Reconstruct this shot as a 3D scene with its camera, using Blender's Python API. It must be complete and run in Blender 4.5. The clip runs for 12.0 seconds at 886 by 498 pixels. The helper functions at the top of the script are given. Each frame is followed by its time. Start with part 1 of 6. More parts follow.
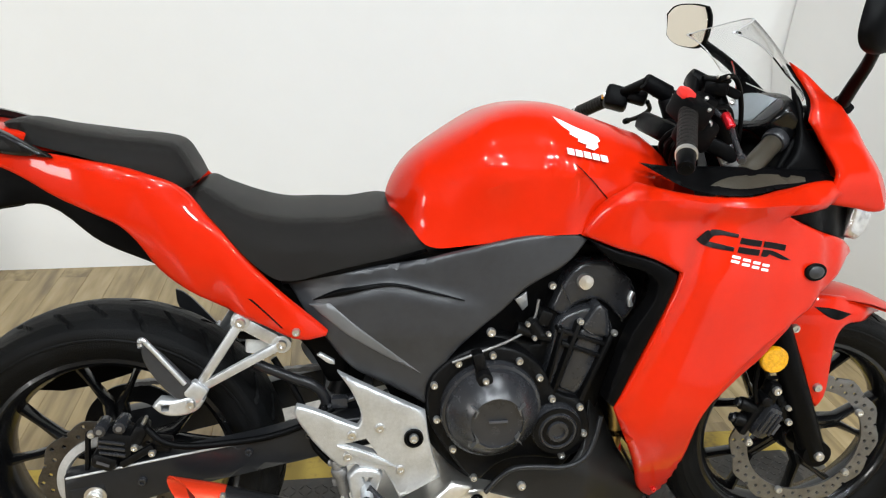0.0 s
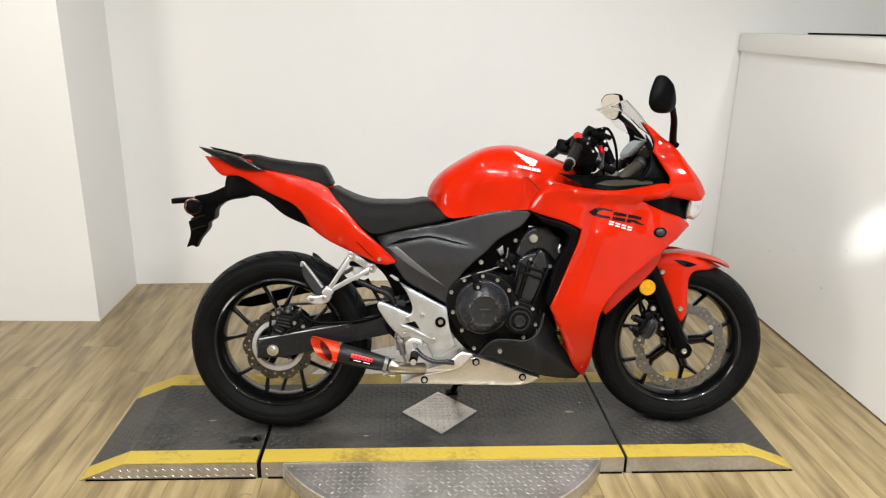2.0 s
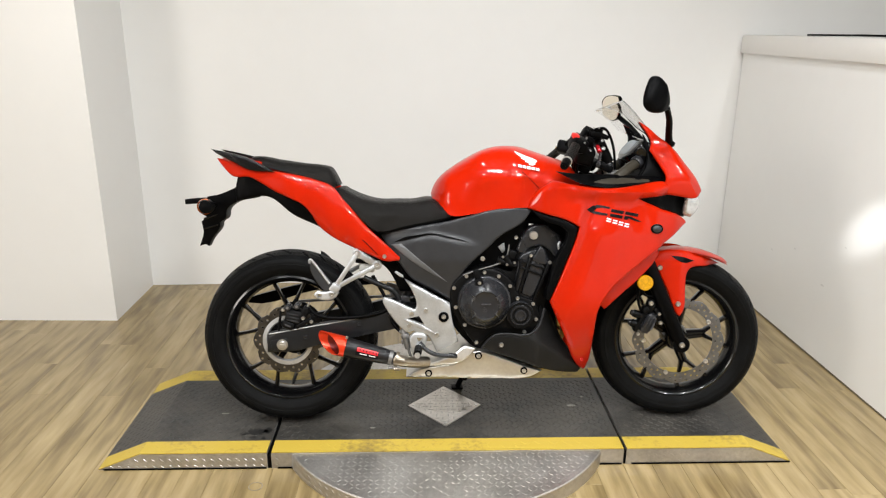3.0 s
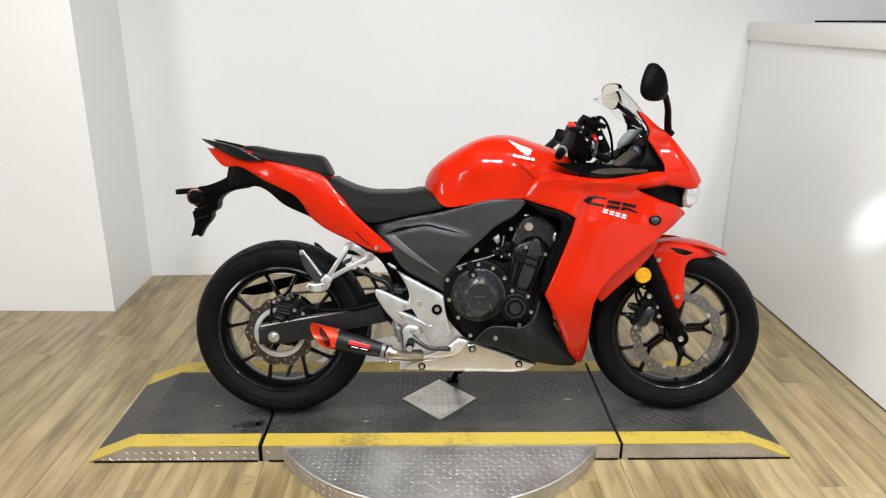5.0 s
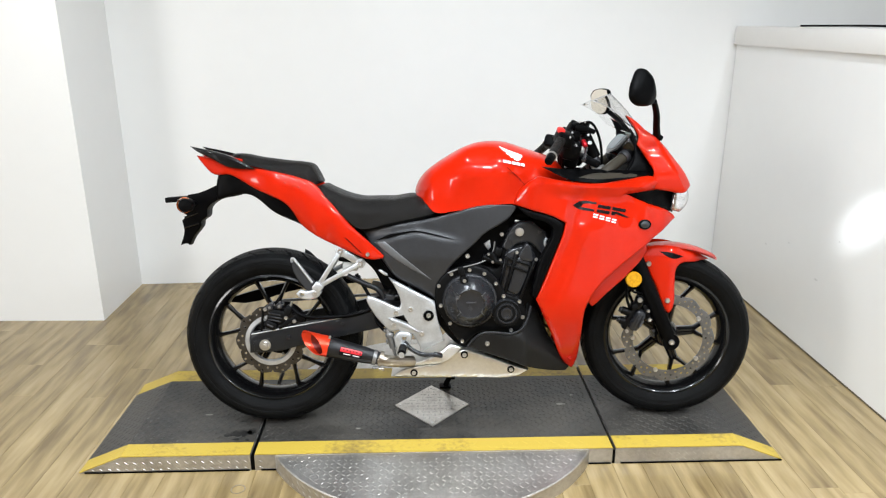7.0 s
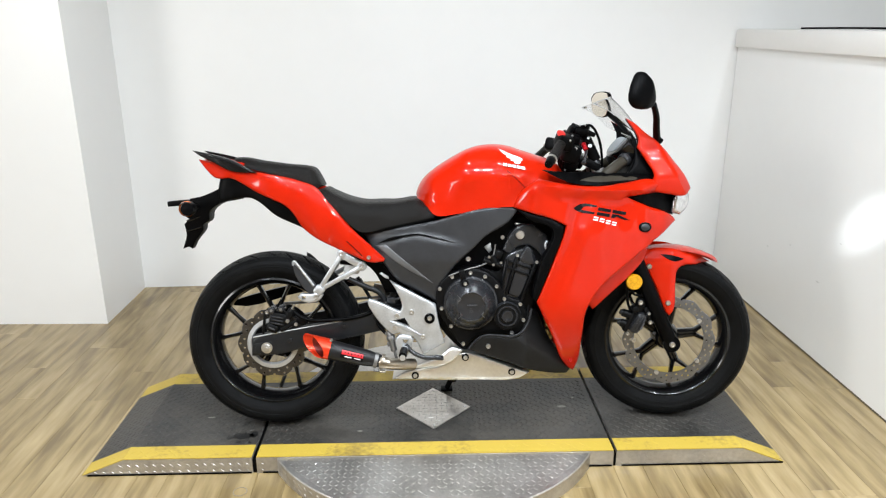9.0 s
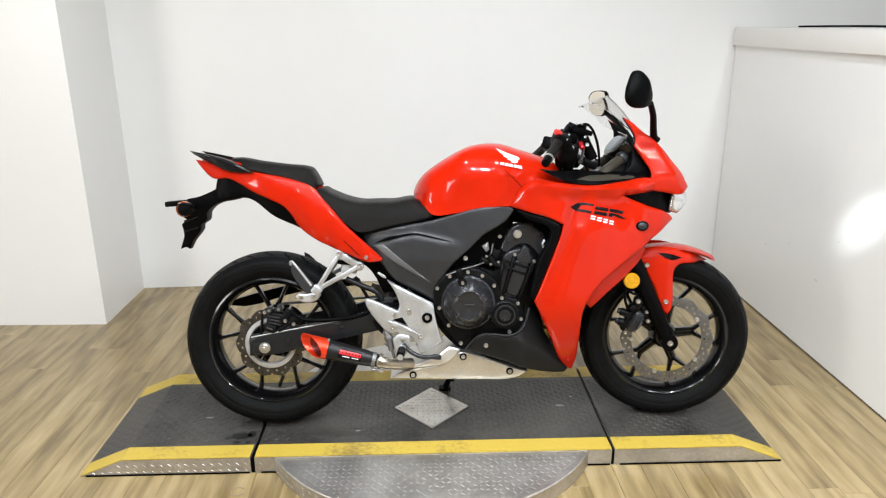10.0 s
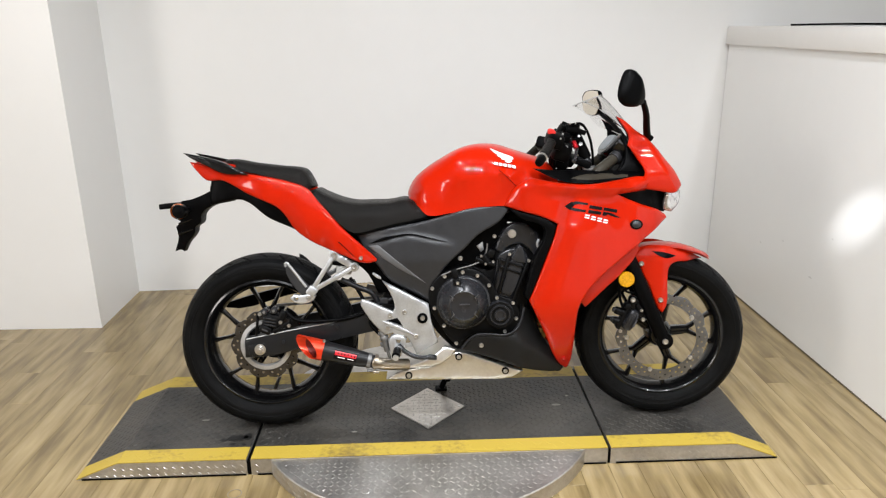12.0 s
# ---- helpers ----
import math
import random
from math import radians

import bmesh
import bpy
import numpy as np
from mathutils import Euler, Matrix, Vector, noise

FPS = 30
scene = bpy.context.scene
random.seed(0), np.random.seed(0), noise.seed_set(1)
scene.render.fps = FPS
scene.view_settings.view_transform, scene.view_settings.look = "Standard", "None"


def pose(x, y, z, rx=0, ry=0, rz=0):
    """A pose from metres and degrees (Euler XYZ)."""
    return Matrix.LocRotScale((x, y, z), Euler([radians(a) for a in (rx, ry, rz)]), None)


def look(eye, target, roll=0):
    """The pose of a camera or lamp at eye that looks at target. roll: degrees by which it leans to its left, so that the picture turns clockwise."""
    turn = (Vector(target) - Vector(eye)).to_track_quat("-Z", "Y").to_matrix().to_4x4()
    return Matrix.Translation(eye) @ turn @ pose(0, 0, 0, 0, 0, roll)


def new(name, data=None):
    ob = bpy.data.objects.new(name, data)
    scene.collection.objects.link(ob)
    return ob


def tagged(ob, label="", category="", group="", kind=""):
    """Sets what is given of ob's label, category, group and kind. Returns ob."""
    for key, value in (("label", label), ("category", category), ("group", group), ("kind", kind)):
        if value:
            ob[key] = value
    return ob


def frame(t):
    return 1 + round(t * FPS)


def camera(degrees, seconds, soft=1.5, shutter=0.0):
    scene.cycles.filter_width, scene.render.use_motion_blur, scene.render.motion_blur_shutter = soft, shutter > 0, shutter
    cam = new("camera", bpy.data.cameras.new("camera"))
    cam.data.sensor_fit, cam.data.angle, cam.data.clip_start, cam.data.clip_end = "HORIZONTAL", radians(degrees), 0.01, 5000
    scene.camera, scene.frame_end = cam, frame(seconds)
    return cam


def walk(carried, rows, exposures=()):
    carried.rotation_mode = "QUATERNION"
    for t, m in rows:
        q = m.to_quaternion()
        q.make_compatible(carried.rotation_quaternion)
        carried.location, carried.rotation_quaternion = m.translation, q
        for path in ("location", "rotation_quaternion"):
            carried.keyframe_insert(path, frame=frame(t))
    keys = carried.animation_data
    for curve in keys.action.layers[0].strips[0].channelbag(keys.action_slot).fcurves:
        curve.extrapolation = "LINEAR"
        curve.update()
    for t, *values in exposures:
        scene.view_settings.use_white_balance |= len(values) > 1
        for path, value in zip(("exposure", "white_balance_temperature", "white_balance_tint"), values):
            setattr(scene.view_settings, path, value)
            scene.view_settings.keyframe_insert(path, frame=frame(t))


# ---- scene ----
cam = camera(63.7, 12.0, soft=1.2)
PATH = [
    (0, (-0.285, -1.092, 1.343), (0.016, 0.691, 0.49), 3.3),
    (0.1, (-0.275, -1.195, 1.339), (-0.023, 0.604, 0.503), 3.0),
    (0.3, (-0.303, -1.366, 1.364), (-0.124, 0.45, 0.546), 1.6),
    (0.5, (-0.323, -1.536, 1.417), (-0.194, 0.303, 0.644), -0.3),
    (0.7, (-0.303, -1.685, 1.437), (-0.158, 0.184, 0.741), 1.3),
    (1, (-0.272, -1.866, 1.443), (-0.192, 0.014, 0.765), 1.8),
    (1.2, (-0.224, -1.948, 1.44), (-0.114, -0.065, 0.774), 3.0),
    (1.5, (-0.236, -2.073, 1.446), (-0.145, -0.191, 0.776), 3.3),
    (1.8, (-0.242, -2.186, 1.429), (-0.139, -0.283, 0.825), 2.0),
    (2, (-0.274, -2.259, 1.442), (-0.162, -0.358, 0.831), 1.2),
    (2.2, (-0.276, -2.323, 1.424), (-0.144, -0.419, 0.829), 1.4),
    (2.5, (-0.275, -2.345, 1.434), (-0.15, -0.444, 0.826), 1.4),
    (2.7, (-0.262, -2.349, 1.439), (-0.169, -0.441, 0.846), 0.9),
    (4.5, (-0.184, -2.301, 1.432), (-0.144, -0.403, 0.804), 0.1),
    (5, (-0.18, -2.305, 1.43), (-0.138, -0.405, 0.808), 0.4),
    (5.5, (-0.184, -2.302, 1.438), (-0.145, -0.399, 0.823), 0.5),
    (6, (-0.181, -2.303, 1.435), (-0.145, -0.396, 0.833), -0.1),
    (6.5, (-0.18, -2.307, 1.435), (-0.12, -0.403, 0.826), 0.0),
    (7, (-0.181, -2.305, 1.434), (-0.113, -0.401, 0.825), 0.1),
    (9, (-0.172, -2.313, 1.438), (-0.114, -0.407, 0.836), -0.1),
    (9.5, (-0.166, -2.314, 1.435), (-0.116, -0.408, 0.83), -0.1),
    (10, (-0.162, -2.314, 1.437), (-0.105, -0.407, 0.834), -0.3),
    (10.5, (-0.157, -2.314, 1.438), (-0.097, -0.407, 0.837), -0.1),
    (11, (-0.154, -2.317, 1.436), (-0.106, -0.411, 0.834), -0.4),
    (11.5, (-0.156, -2.32, 1.432), (-0.102, -0.412, 0.834), -0.5),
    (12, (-0.155, -2.317, 1.433), (-0.089, -0.409, 0.834), -0.7),
]
walk(cam, [(t, look(eye, target, roll)) for t, eye, target, roll in PATH],
     [(0, 0.13, 6400, 9), (1, 0.08, 6650, 11), (2.5, 0.0, 6850, 12), (4.5, 0.03, 6600, 12), (5.5, 0.10, 6400, 11),
      (6, 0.20, 6350, 10), (7, 0.18, 6300, 10), (9, 0.18, 6300, 10), (10, 0.12, 6450, 11), (11, 0.04, 6550, 12), (12, -0.04, 6600, 13)])

# ---------------------------------------------------------------- light
world = bpy.data.worlds.new("room_air")
scene.world = world
world.use_nodes = True
world.node_tree.nodes["Background"].inputs[0].default_value = (1.0, 0.97, 0.93, 1)
world.node_tree.nodes["Background"].inputs[1].default_value = 0.015


def lamp(name, m, size, power, colour=(0.90, 0.96, 1.0), size_y=None):
    data = bpy.data.lights.new(name, "AREA")
    data.shape = "RECTANGLE" if size_y else "DISK"
    data.size, data.energy, data.color = size, power, colour
    if size_y:
        data.size_y = size_y
    ob = new(name, data)
    ob.matrix_world = m
    return ob


CEILING = 3.0
LAMP_SPOTS = [(x, y) for y in (-3.0, -1.75, -0.5) for x in (-1.7, -0.55, 0.6, 1.75) if y < -1 or abs(x) < 1]
for lx, ly in LAMP_SPOTS:
    lamp("downlight_bulb", pose(lx, ly, CEILING - 0.05), 0.16, (35.0 if ly < -2.5 else 37.0 if ly < -1 else 21.0) * (0.45 if lx < -1 else 1.0))
# added fill panel without a window behind it; brightens the half wall and bike
lamp("west_fill_light", look((-3.9, -2.6, 1.75), (0.4, 0.0, 0.6)), 1.3, 78.0, (1.0, 0.97, 0.93), 1.0)

# added narrow spot that throws the reflected glare patch onto the half wall
spot = bpy.data.lights.new("wall_glare_spot", "SPOT")
spot.energy, spot.spot_size, spot.spot_blend, spot.shadow_soft_size, spot.color = 900.0, radians(3.4), 1.0, 0.03, (0.90, 0.96, 1.0)
new("wall_glare_spot", spot).matrix_world = look((-0.4, -2.6, CEILING - 0.06), (1.572, 0.325, 0.685))

# ---------------------------------------------------------------- materials


def material(name, colour, rough=0.5, metal=0.0, vary=0.0, scale=20.0, bump=0.0, bump_scale=None, coat=0.0, second=None, spread=(0.35, 0.65), rough_vary=0.0, spec=0.5):
    """A surface with two scales of variation in colour, relief and gloss."""
    m = bpy.data.materials.new(name)
    m.use_nodes = True
    n, l = m.node_tree.nodes, m.node_tree.links
    b = n["Principled BSDF"]
    b.inputs["Roughness"].default_value, b.inputs["Metallic"].default_value = rough, metal
    b.inputs["Coat Weight"].default_value, b.inputs["Coat Roughness"].default_value = coat, 0.04
    b.inputs["Base Color"].default_value = (*colour, 1)
    b.inputs["Specular IOR Level"].default_value = spec
    tc = n.new("ShaderNodeTexCoord")
    if vary or second:
        big, fine = n.new("ShaderNodeTexNoise"), n.new("ShaderNodeTexNoise")
        big.inputs["Scale"].default_value, big.inputs["Detail"].default_value = scale, 6
        fine.inputs["Scale"].default_value, fine.inputs["Detail"].default_value = scale * 9, 3
        for t in (big, fine):
            l.new(tc.outputs["Object"], t.inputs["Vector"])
        mixn = n.new("ShaderNodeMath")
        mixn.operation = "MULTIPLY_ADD"
        mixn.inputs[1].default_value = 0.35
        l.new(fine.outputs["Fac"], mixn.inputs[0])
        scaled = n.new("ShaderNodeMath")
        scaled.operation = "MULTIPLY"
        scaled.inputs[1].default_value = 0.65
        l.new(big.outputs["Fac"], scaled.inputs[0])
        l.new(scaled.outputs[0], mixn.inputs[2])
        ramp = n.new("ShaderNodeValToRGB")
        ramp.color_ramp.elements[0].position, ramp.color_ramp.elements[1].position = spread
        low = second or tuple(c * (1 - vary) for c in colour)
        high = colour if second else tuple(min(1, c * (1 + vary)) for c in colour)
        ramp.color_ramp.elements[0].color, ramp.color_ramp.elements[1].color = (*low, 1), (*high, 1)
        l.new(mixn.outputs[0], ramp.inputs[0])
        l.new(ramp.outputs[0], b.inputs["Base Color"])
        if rough_vary:
            mr = n.new("ShaderNodeMapRange")
            mr.inputs["To Min"].default_value, mr.inputs["To Max"].default_value = rough - rough_vary, rough + rough_vary
            mr.inputs["From Min"].default_value, mr.inputs["From Max"].default_value = 0.3, 0.7
            l.new(mixn.outputs[0], mr.inputs["Value"])
            l.new(mr.outputs[0], b.inputs["Roughness"])
    if bump:
        bt, bn = n.new("ShaderNodeTexNoise"), n.new("ShaderNodeBump")
        bt.inputs["Scale"].default_value, bt.inputs["Detail"].default_value = bump_scale or scale * 6, 4
        l.new(tc.outputs["Object"], bt.inputs["Vector"])
        bn.inputs["Strength"].default_value, bn.inputs["Distance"].default_value = bump, 0.004
        l.new(bt.outputs["Fac"], bn.inputs["Height"])
        l.new(bn.outputs[0], b.inputs["Normal"])
    return m


RED = material("red_gloss_paint", (0.46, 0.0120, 0.0012), 0.30, 0.0, 0.05, 6, 0.010, 260, coat=0.52, spec=0.04)
DEEP_RED = material("red_lens", (0.45, 0.01, 0.01), 0.12, 0.0, 0.05, 30, coat=1.0)
PLASTIC = material("matt_grey_plastic", (0.0205, 0.0213, 0.0240), 0.36, 0.0, 0.2, 9, 0.10, 900, rough_vary=0.05, spec=0.44)
# the duct's brown plastic, and the tan reflection painted on the trim
BROWN_PLASTIC_SHEEN = material("brown_plastic_and_sheen", (0.034, 0.029, 0.021), 0.38, 0.0, 0.15, 20, 0.06, 700, rough_vary=0.05, spec=0.3)
PLASTIC_LIGHT = material("silver_grey_plastic", (0.095, 0.095, 0.097), 0.42, 0.25, 0.08, 12, 0.05, 900)
BLACK = material("black_plastic", (0.0016, 0.0016, 0.0018), 0.40, 0.0, 0.3, 14, 0.10, 700, rough_vary=0.08, spec=0.05)
BELLY_BLACK = material("matt_belly_plastic", (0.0075, 0.0073, 0.0072), 0.40, 0.0, 0.2, 14, 0.10, 700, rough_vary=0.06, spec=0.2)
GLOSS_BLACK = material("gloss_black_paint", (0.0028, 0.0028, 0.003), 0.22, 0.0, 0.2, 14, coat=0.3, spec=0.25)
VINYL = material("black_seat_vinyl", (0.0070, 0.0062, 0.0055), 0.42, 0.0, 0.15, 10, 0.45, 1300, rough_vary=0.06, spec=0.13)
RUBBER = material("tyre_rubber", (0.0027, 0.0028, 0.0030), 0.44, 0.0, 0.5, 16, 0.5, 460, rough_vary=0.12, spec=0.09)
ENGINE = material("charcoal_engine_paint", (0.0190, 0.0196, 0.0222), 0.25, 0.2, 0.16, 30, 0.08, 420, rough_vary=0.05, spec=0.55)
# lighter grey than the engine paint, so the ribs stand out on the cover
RIB = material("pale_engine_rib", (0.10, 0.10, 0.10), 0.34, 0.5, 0.2, 60)
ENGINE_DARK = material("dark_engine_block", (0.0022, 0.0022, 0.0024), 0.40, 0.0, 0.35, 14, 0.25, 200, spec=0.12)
SWING = material("swingarm_paint", (0.0105, 0.0109, 0.0122), 0.34, 0.1, 0.15, 16, 0.05, 500, spec=0.28)
ALUMINIUM = material("cast_aluminium", (0.50, 0.51, 0.52), 0.38, 0.75, 0.14, 18, 0.16, 500, rough_vary=0.08)
POLISHED = material("brushed_steel", (0.66, 0.64, 0.60), 0.33, 0.88, 0.10, 10, 0.04, 300, rough_vary=0.06)
STEEL = material("bolt_steel", (0.60, 0.59, 0.57), 0.28, 0.9, 0.12, 60)
REAR_DISC = material("dark_brake_disc_steel", (0.10, 0.092, 0.082), 0.34, 0.85, 0.2, 30, 0.05, 300, second=(0.05, 0.044, 0.038))
DISC = material("brake_disc_steel", (0.20, 0.20, 0.205), 0.35, 0.85, 0.18, 30, 0.05, 300, second=(0.13, 0.128, 0.126))
DULL_RING = material("grey_cast_ring", (0.42, 0.42, 0.42), 0.42, 0.6, 0.2, 20)
DULL = material("dull_grey_metal", (0.20, 0.195, 0.19), 0.45, 0.7, 0.25, 30, 0.1, 300)
CUP = material("cloudy_white_plastic", (0.45, 0.45, 0.43), 0.4, 0, 0.1, 40)
TAN_WALL = material("tan_wall_paint", (0.30, 0.235, 0.16), 0.7, 0, 0.06, 1.5)
TITANIUM = material("heat_tinted_pipe", (0.34, 0.295, 0.235), 0.30, 0.95, 0.25, 24)
EXHAUST_BLACK = material("satin_black_can", (0.010, 0.010, 0.011), 0.36, 0.2, 0.2, 40, 0.1, 800, spec=0.35)
EXHAUST_RED = material("red_anodised_tip", (0.75, 0.045, 0.012), 0.28, 0.45, 0.08, 20)
WHITE_DECAL = material("white_decal", (0.82, 0.81, 0.79), 0.35, 0, 0.03, 30)
BLACK_DECAL = material("black_decal", (0.005, 0.004, 0.0045), 0.35, 0, 0.1, 30, spec=0.1)
GREY_DECAL = material("grey_decal", (0.045, 0.045, 0.05), 0.4, 0, 0.05, 30)
AMBER = material("amber_reflector", (0.62, 0.30, 0.004), 0.22, 0, 0.25, 160, 0.5, 260, coat=0.6)
# the tip's red with the shade of its hollow inside put into the colour
TIP_INSIDE = material("shaded_red_metal", (0.16, 0.010, 0.006), 0.4, 0.4, 0.4, 60)
ORANGE_LENS = material("orange_lens", (0.75, 0.16, 0.02), 0.2, 0, 0.1, 60, coat=0.6)
BRASS = material("brass_pipe", (0.50, 0.36, 0.14), 0.35, 0.9, 0.2, 40)
LCD = material("grey_display", (0.13, 0.145, 0.155), 0.4, 0, 0.08, 40, coat=0.1)
CHROME = material("chromed_reflector", (0.90, 0.91, 0.93), 0.22, 0.8, 0.25, 60, 0.3, 90)
# tan tint stands in for the reflection of tan walls, not coloured glass
MIRROR_GLASS = material("mirror_glass", (0.80, 0.73, 0.62), 0.03, 1.0)
WALL = material("white_wall_paint", (0.80, 0.795, 0.78), 0.36, 0.0, 0.012, 1.2, 0.03, 60, rough_vary=0.04)
GREY_WALL = material("grey_wall_paint", (0.55, 0.55, 0.53), 0.6, 0.0, 0.03, 1.5, 0.04, 60)
CEILING_PAINT = material("dark_ceiling_paint", (0.16, 0.155, 0.15), 0.8, 0.0, 0.05, 3)
TRIM_PAINT = material("white_trim_paint", (0.80, 0.78, 0.75), 0.4, 0.0, 0.015, 3, 0.02, 80)
YELLOW = material("yellow_safety_paint", (0.50, 0.355, 0.050), 0.5, 0.0, 0.10, 7, 0.1, 200, second=(0.24, 0.165, 0.04), spread=(0.32, 0.48))
DECK = material("worn_dark_deck_paint", (0.066, 0.060, 0.052), 0.42, 0.15, 0.3, 5, 0.15, 160, second=(0.020, 0.0195, 0.019), spread=(0.38, 0.62), rough_vary=0.1)
PLATE_STEEL = material("diamond_plate_steel", (0.60, 0.58, 0.55), 0.40, 0.85, 0.12, 8, 0.1, 240, second=(0.38, 0.36, 0.335), rough_vary=0.10)
PLATE_LIGHT = material("bright_plate_steel", (0.62, 0.59, 0.55), 0.36, 0.75, 0.12, 14, 0.1, 240, second=(0.42, 0.39, 0.36), rough_vary=0.08)


def glass(name, tint):
    m = bpy.data.materials.new(name)
    m.use_nodes = True
    b = m.node_tree.nodes["Principled BSDF"]
    b.inputs["Base Color"].default_value = (*tint, 1)
    b.inputs["Roughness"].default_value = 0.02
    b.inputs["Transmission Weight"].default_value = 1.0
    b.inputs["IOR"].default_value = 1.45
    return m


ACRYLIC_EDGE = material("polished_acrylic_edge", (0.86, 0.86, 0.86), 0.30, 0, 0.05, 40)
ACRYLIC_EDGE.node_tree.nodes["Principled BSDF"].inputs["Transmission Weight"].default_value = 0.75
GLASS = glass("clear_acrylic", (0.97, 0.97, 0.97))
LENS = glass("clear_lens", (0.95, 0.96, 0.97))


def wood(name):
    """Pale oak-look planks: every board its own tone, grain along its length."""
    m = bpy.data.materials.new(name)
    m.use_nodes = True
    n, l = m.node_tree.nodes, m.node_tree.links
    b = n["Principled BSDF"]
    b.inputs["Roughness"].default_value, b.inputs["Specular IOR Level"].default_value = 0.27, 0.7
    tc, info, mp = n.new("ShaderNodeTexCoord"), n.new("ShaderNodeObjectInfo"), n.new("ShaderNodeMapping")
    shift = n.new("ShaderNodeVectorMath")
    shift.operation = "MULTIPLY_ADD"
    comb = n.new("ShaderNodeCombineXYZ")
    for i in range(3):
        l.new(info.outputs["Random"], comb.inputs[i])
    shift.inputs[1].default_value = (37, 53, 0)
    l.new(comb.outputs[0], shift.inputs[0])
    l.new(tc.outputs["Object"], shift.inputs[2])
    l.new(shift.outputs[0], mp.inputs["Vector"])
    mp.inputs["Scale"].default_value = (8.0, 1.0, 1.0)
    grain, cloud = n.new("ShaderNodeTexNoise"), n.new("ShaderNodeTexNoise")
    grain.inputs["Scale"].default_value, grain.inputs["Detail"].default_value, grain.inputs["Distortion"].default_value = 4.0, 4, 0.0
    l.new(mp.outputs[0], grain.inputs["Vector"])
    cloud.inputs["Scale"].default_value, cloud.inputs["Detail"].default_value = 1.6, 3
    l.new(mp.outputs[0], cloud.inputs["Vector"])
    add = n.new("ShaderNodeMath")
    add.operation = "ADD"
    l.new(grain.outputs["Fac"], add.inputs[0])
    patch = n.new("ShaderNodeTexNoise")
    patch.inputs["Scale"].default_value, patch.inputs["Detail"].default_value = 1.0, 5
    strip = n.new("ShaderNodeMapping")
    strip.inputs["Scale"].default_value = (26.0, 1.5, 1.0)
    l.new(shift.outputs[0], strip.inputs["Vector"])
    l.new(strip.outputs[0], patch.inputs["Vector"])
    blotch = n.new("ShaderNodeMapRange")
    blotch.inputs["From Min"].default_value, blotch.inputs["From Max"].default_value = 0.36, 0.66
    blotch.inputs["To Min"].default_value, blotch.inputs["To Max"].default_value = -0.15, 0.15
    l.new(patch.outputs["Fac"], blotch.inputs["Value"])
    clouded = n.new("ShaderNodeMath")
    clouded.operation = "ADD"
    l.new(cloud.outputs["Fac"], clouded.inputs[0])
    l.new(blotch.outputs[0], clouded.inputs[1])
    l.new(clouded.outputs[0], add.inputs[1])
    tone = n.new("ShaderNodeMath")
    tone.operation = "MULTIPLY_ADD"
    tone.inputs[1].default_value = 0.26
    l.new(info.outputs["Random"], tone.inputs[0])
    l.new(add.outputs[0], tone.inputs[2])
    ramp = n.new("ShaderNodeValToRGB")
    e = ramp.color_ramp.elements
    e[0].position, e[0].color = 0.36, (0.150, 0.104, 0.044, 1)
    e[1].position, e[1].color = 0.80, (0.43, 0.325, 0.165, 1)
    mid = e.new(0.56)
    mid.color = (0.285, 0.207, 0.094, 1)
    half = n.new("ShaderNodeMath")
    half.operation = "MULTIPLY"
    half.inputs[1].default_value = 0.5
    l.new(tone.outputs[0], half.inputs[0])
    l.new(half.outputs[0], ramp.inputs[0])
    l.new(ramp.outputs[0], b.inputs["Base Color"])
    bn = n.new("ShaderNodeBump")
    bn.inputs["Strength"].default_value, bn.inputs["Distance"].default_value = 0.12, 0.002
    l.new(grain.outputs["Fac"], bn.inputs["Height"])
    l.new(bn.outputs[0], b.inputs["Normal"])
    return m


WOOD = wood("oak_look_plank")
JOINT_DARK = material("dark_floor_edge", (0.10, 0.075, 0.045), 0.7, 0, 0.4, 40)
WALL_SCUFF = material("grey_wall_scuff", (0.68, 0.675, 0.66), 0.6, 0, 0.1, 60)
JOINT = material("dark_floor_joint", (0.19, 0.138, 0.076), 0.7, 0, 0.2, 30)

# ---------------------------------------------------------------- builders
from mathutils import geometry


def mesh_of(name, bm, mat, smooth=40):
    bmesh.ops.recalc_face_normals(bm, faces=bm.faces)
    me = bpy.data.meshes.new(name)
    bm.to_mesh(me)
    bm.free()
    me.materials.append(mat)
    if smooth:
        me.shade_smooth()
        me.set_sharp_from_angle(angle=radians(smooth))
    return me


def part(name, bm, mat, parent=None, label="", at=None, smooth=40):
    ob = new(name, mesh_of(name, bm, mat, smooth))
    if parent is not None:
        ob.parent = parent
    if at is not None:
        ob.matrix_local = at
    if label:
        ob["label"] = label
    return ob


def box(bm, size, m=None, bevel=0.0, seg=2):
    r = bmesh.ops.create_cube(bm, size=1, matrix=(m or Matrix()) @ Matrix.Diagonal((*size, 1)))
    if bevel:
        vs = set(r["verts"])
        es = [e for e in bm.edges if e.verts[0] in vs and e.verts[1] in vs]
        bmesh.ops.bevel(bm, geom=es, offset=bevel, segments=seg, affect="EDGES", profile=0.5)
    return bm


def boxed(size, m=None, bevel=0.0, seg=2):
    return box(bmesh.new(), size, m, bevel, seg)


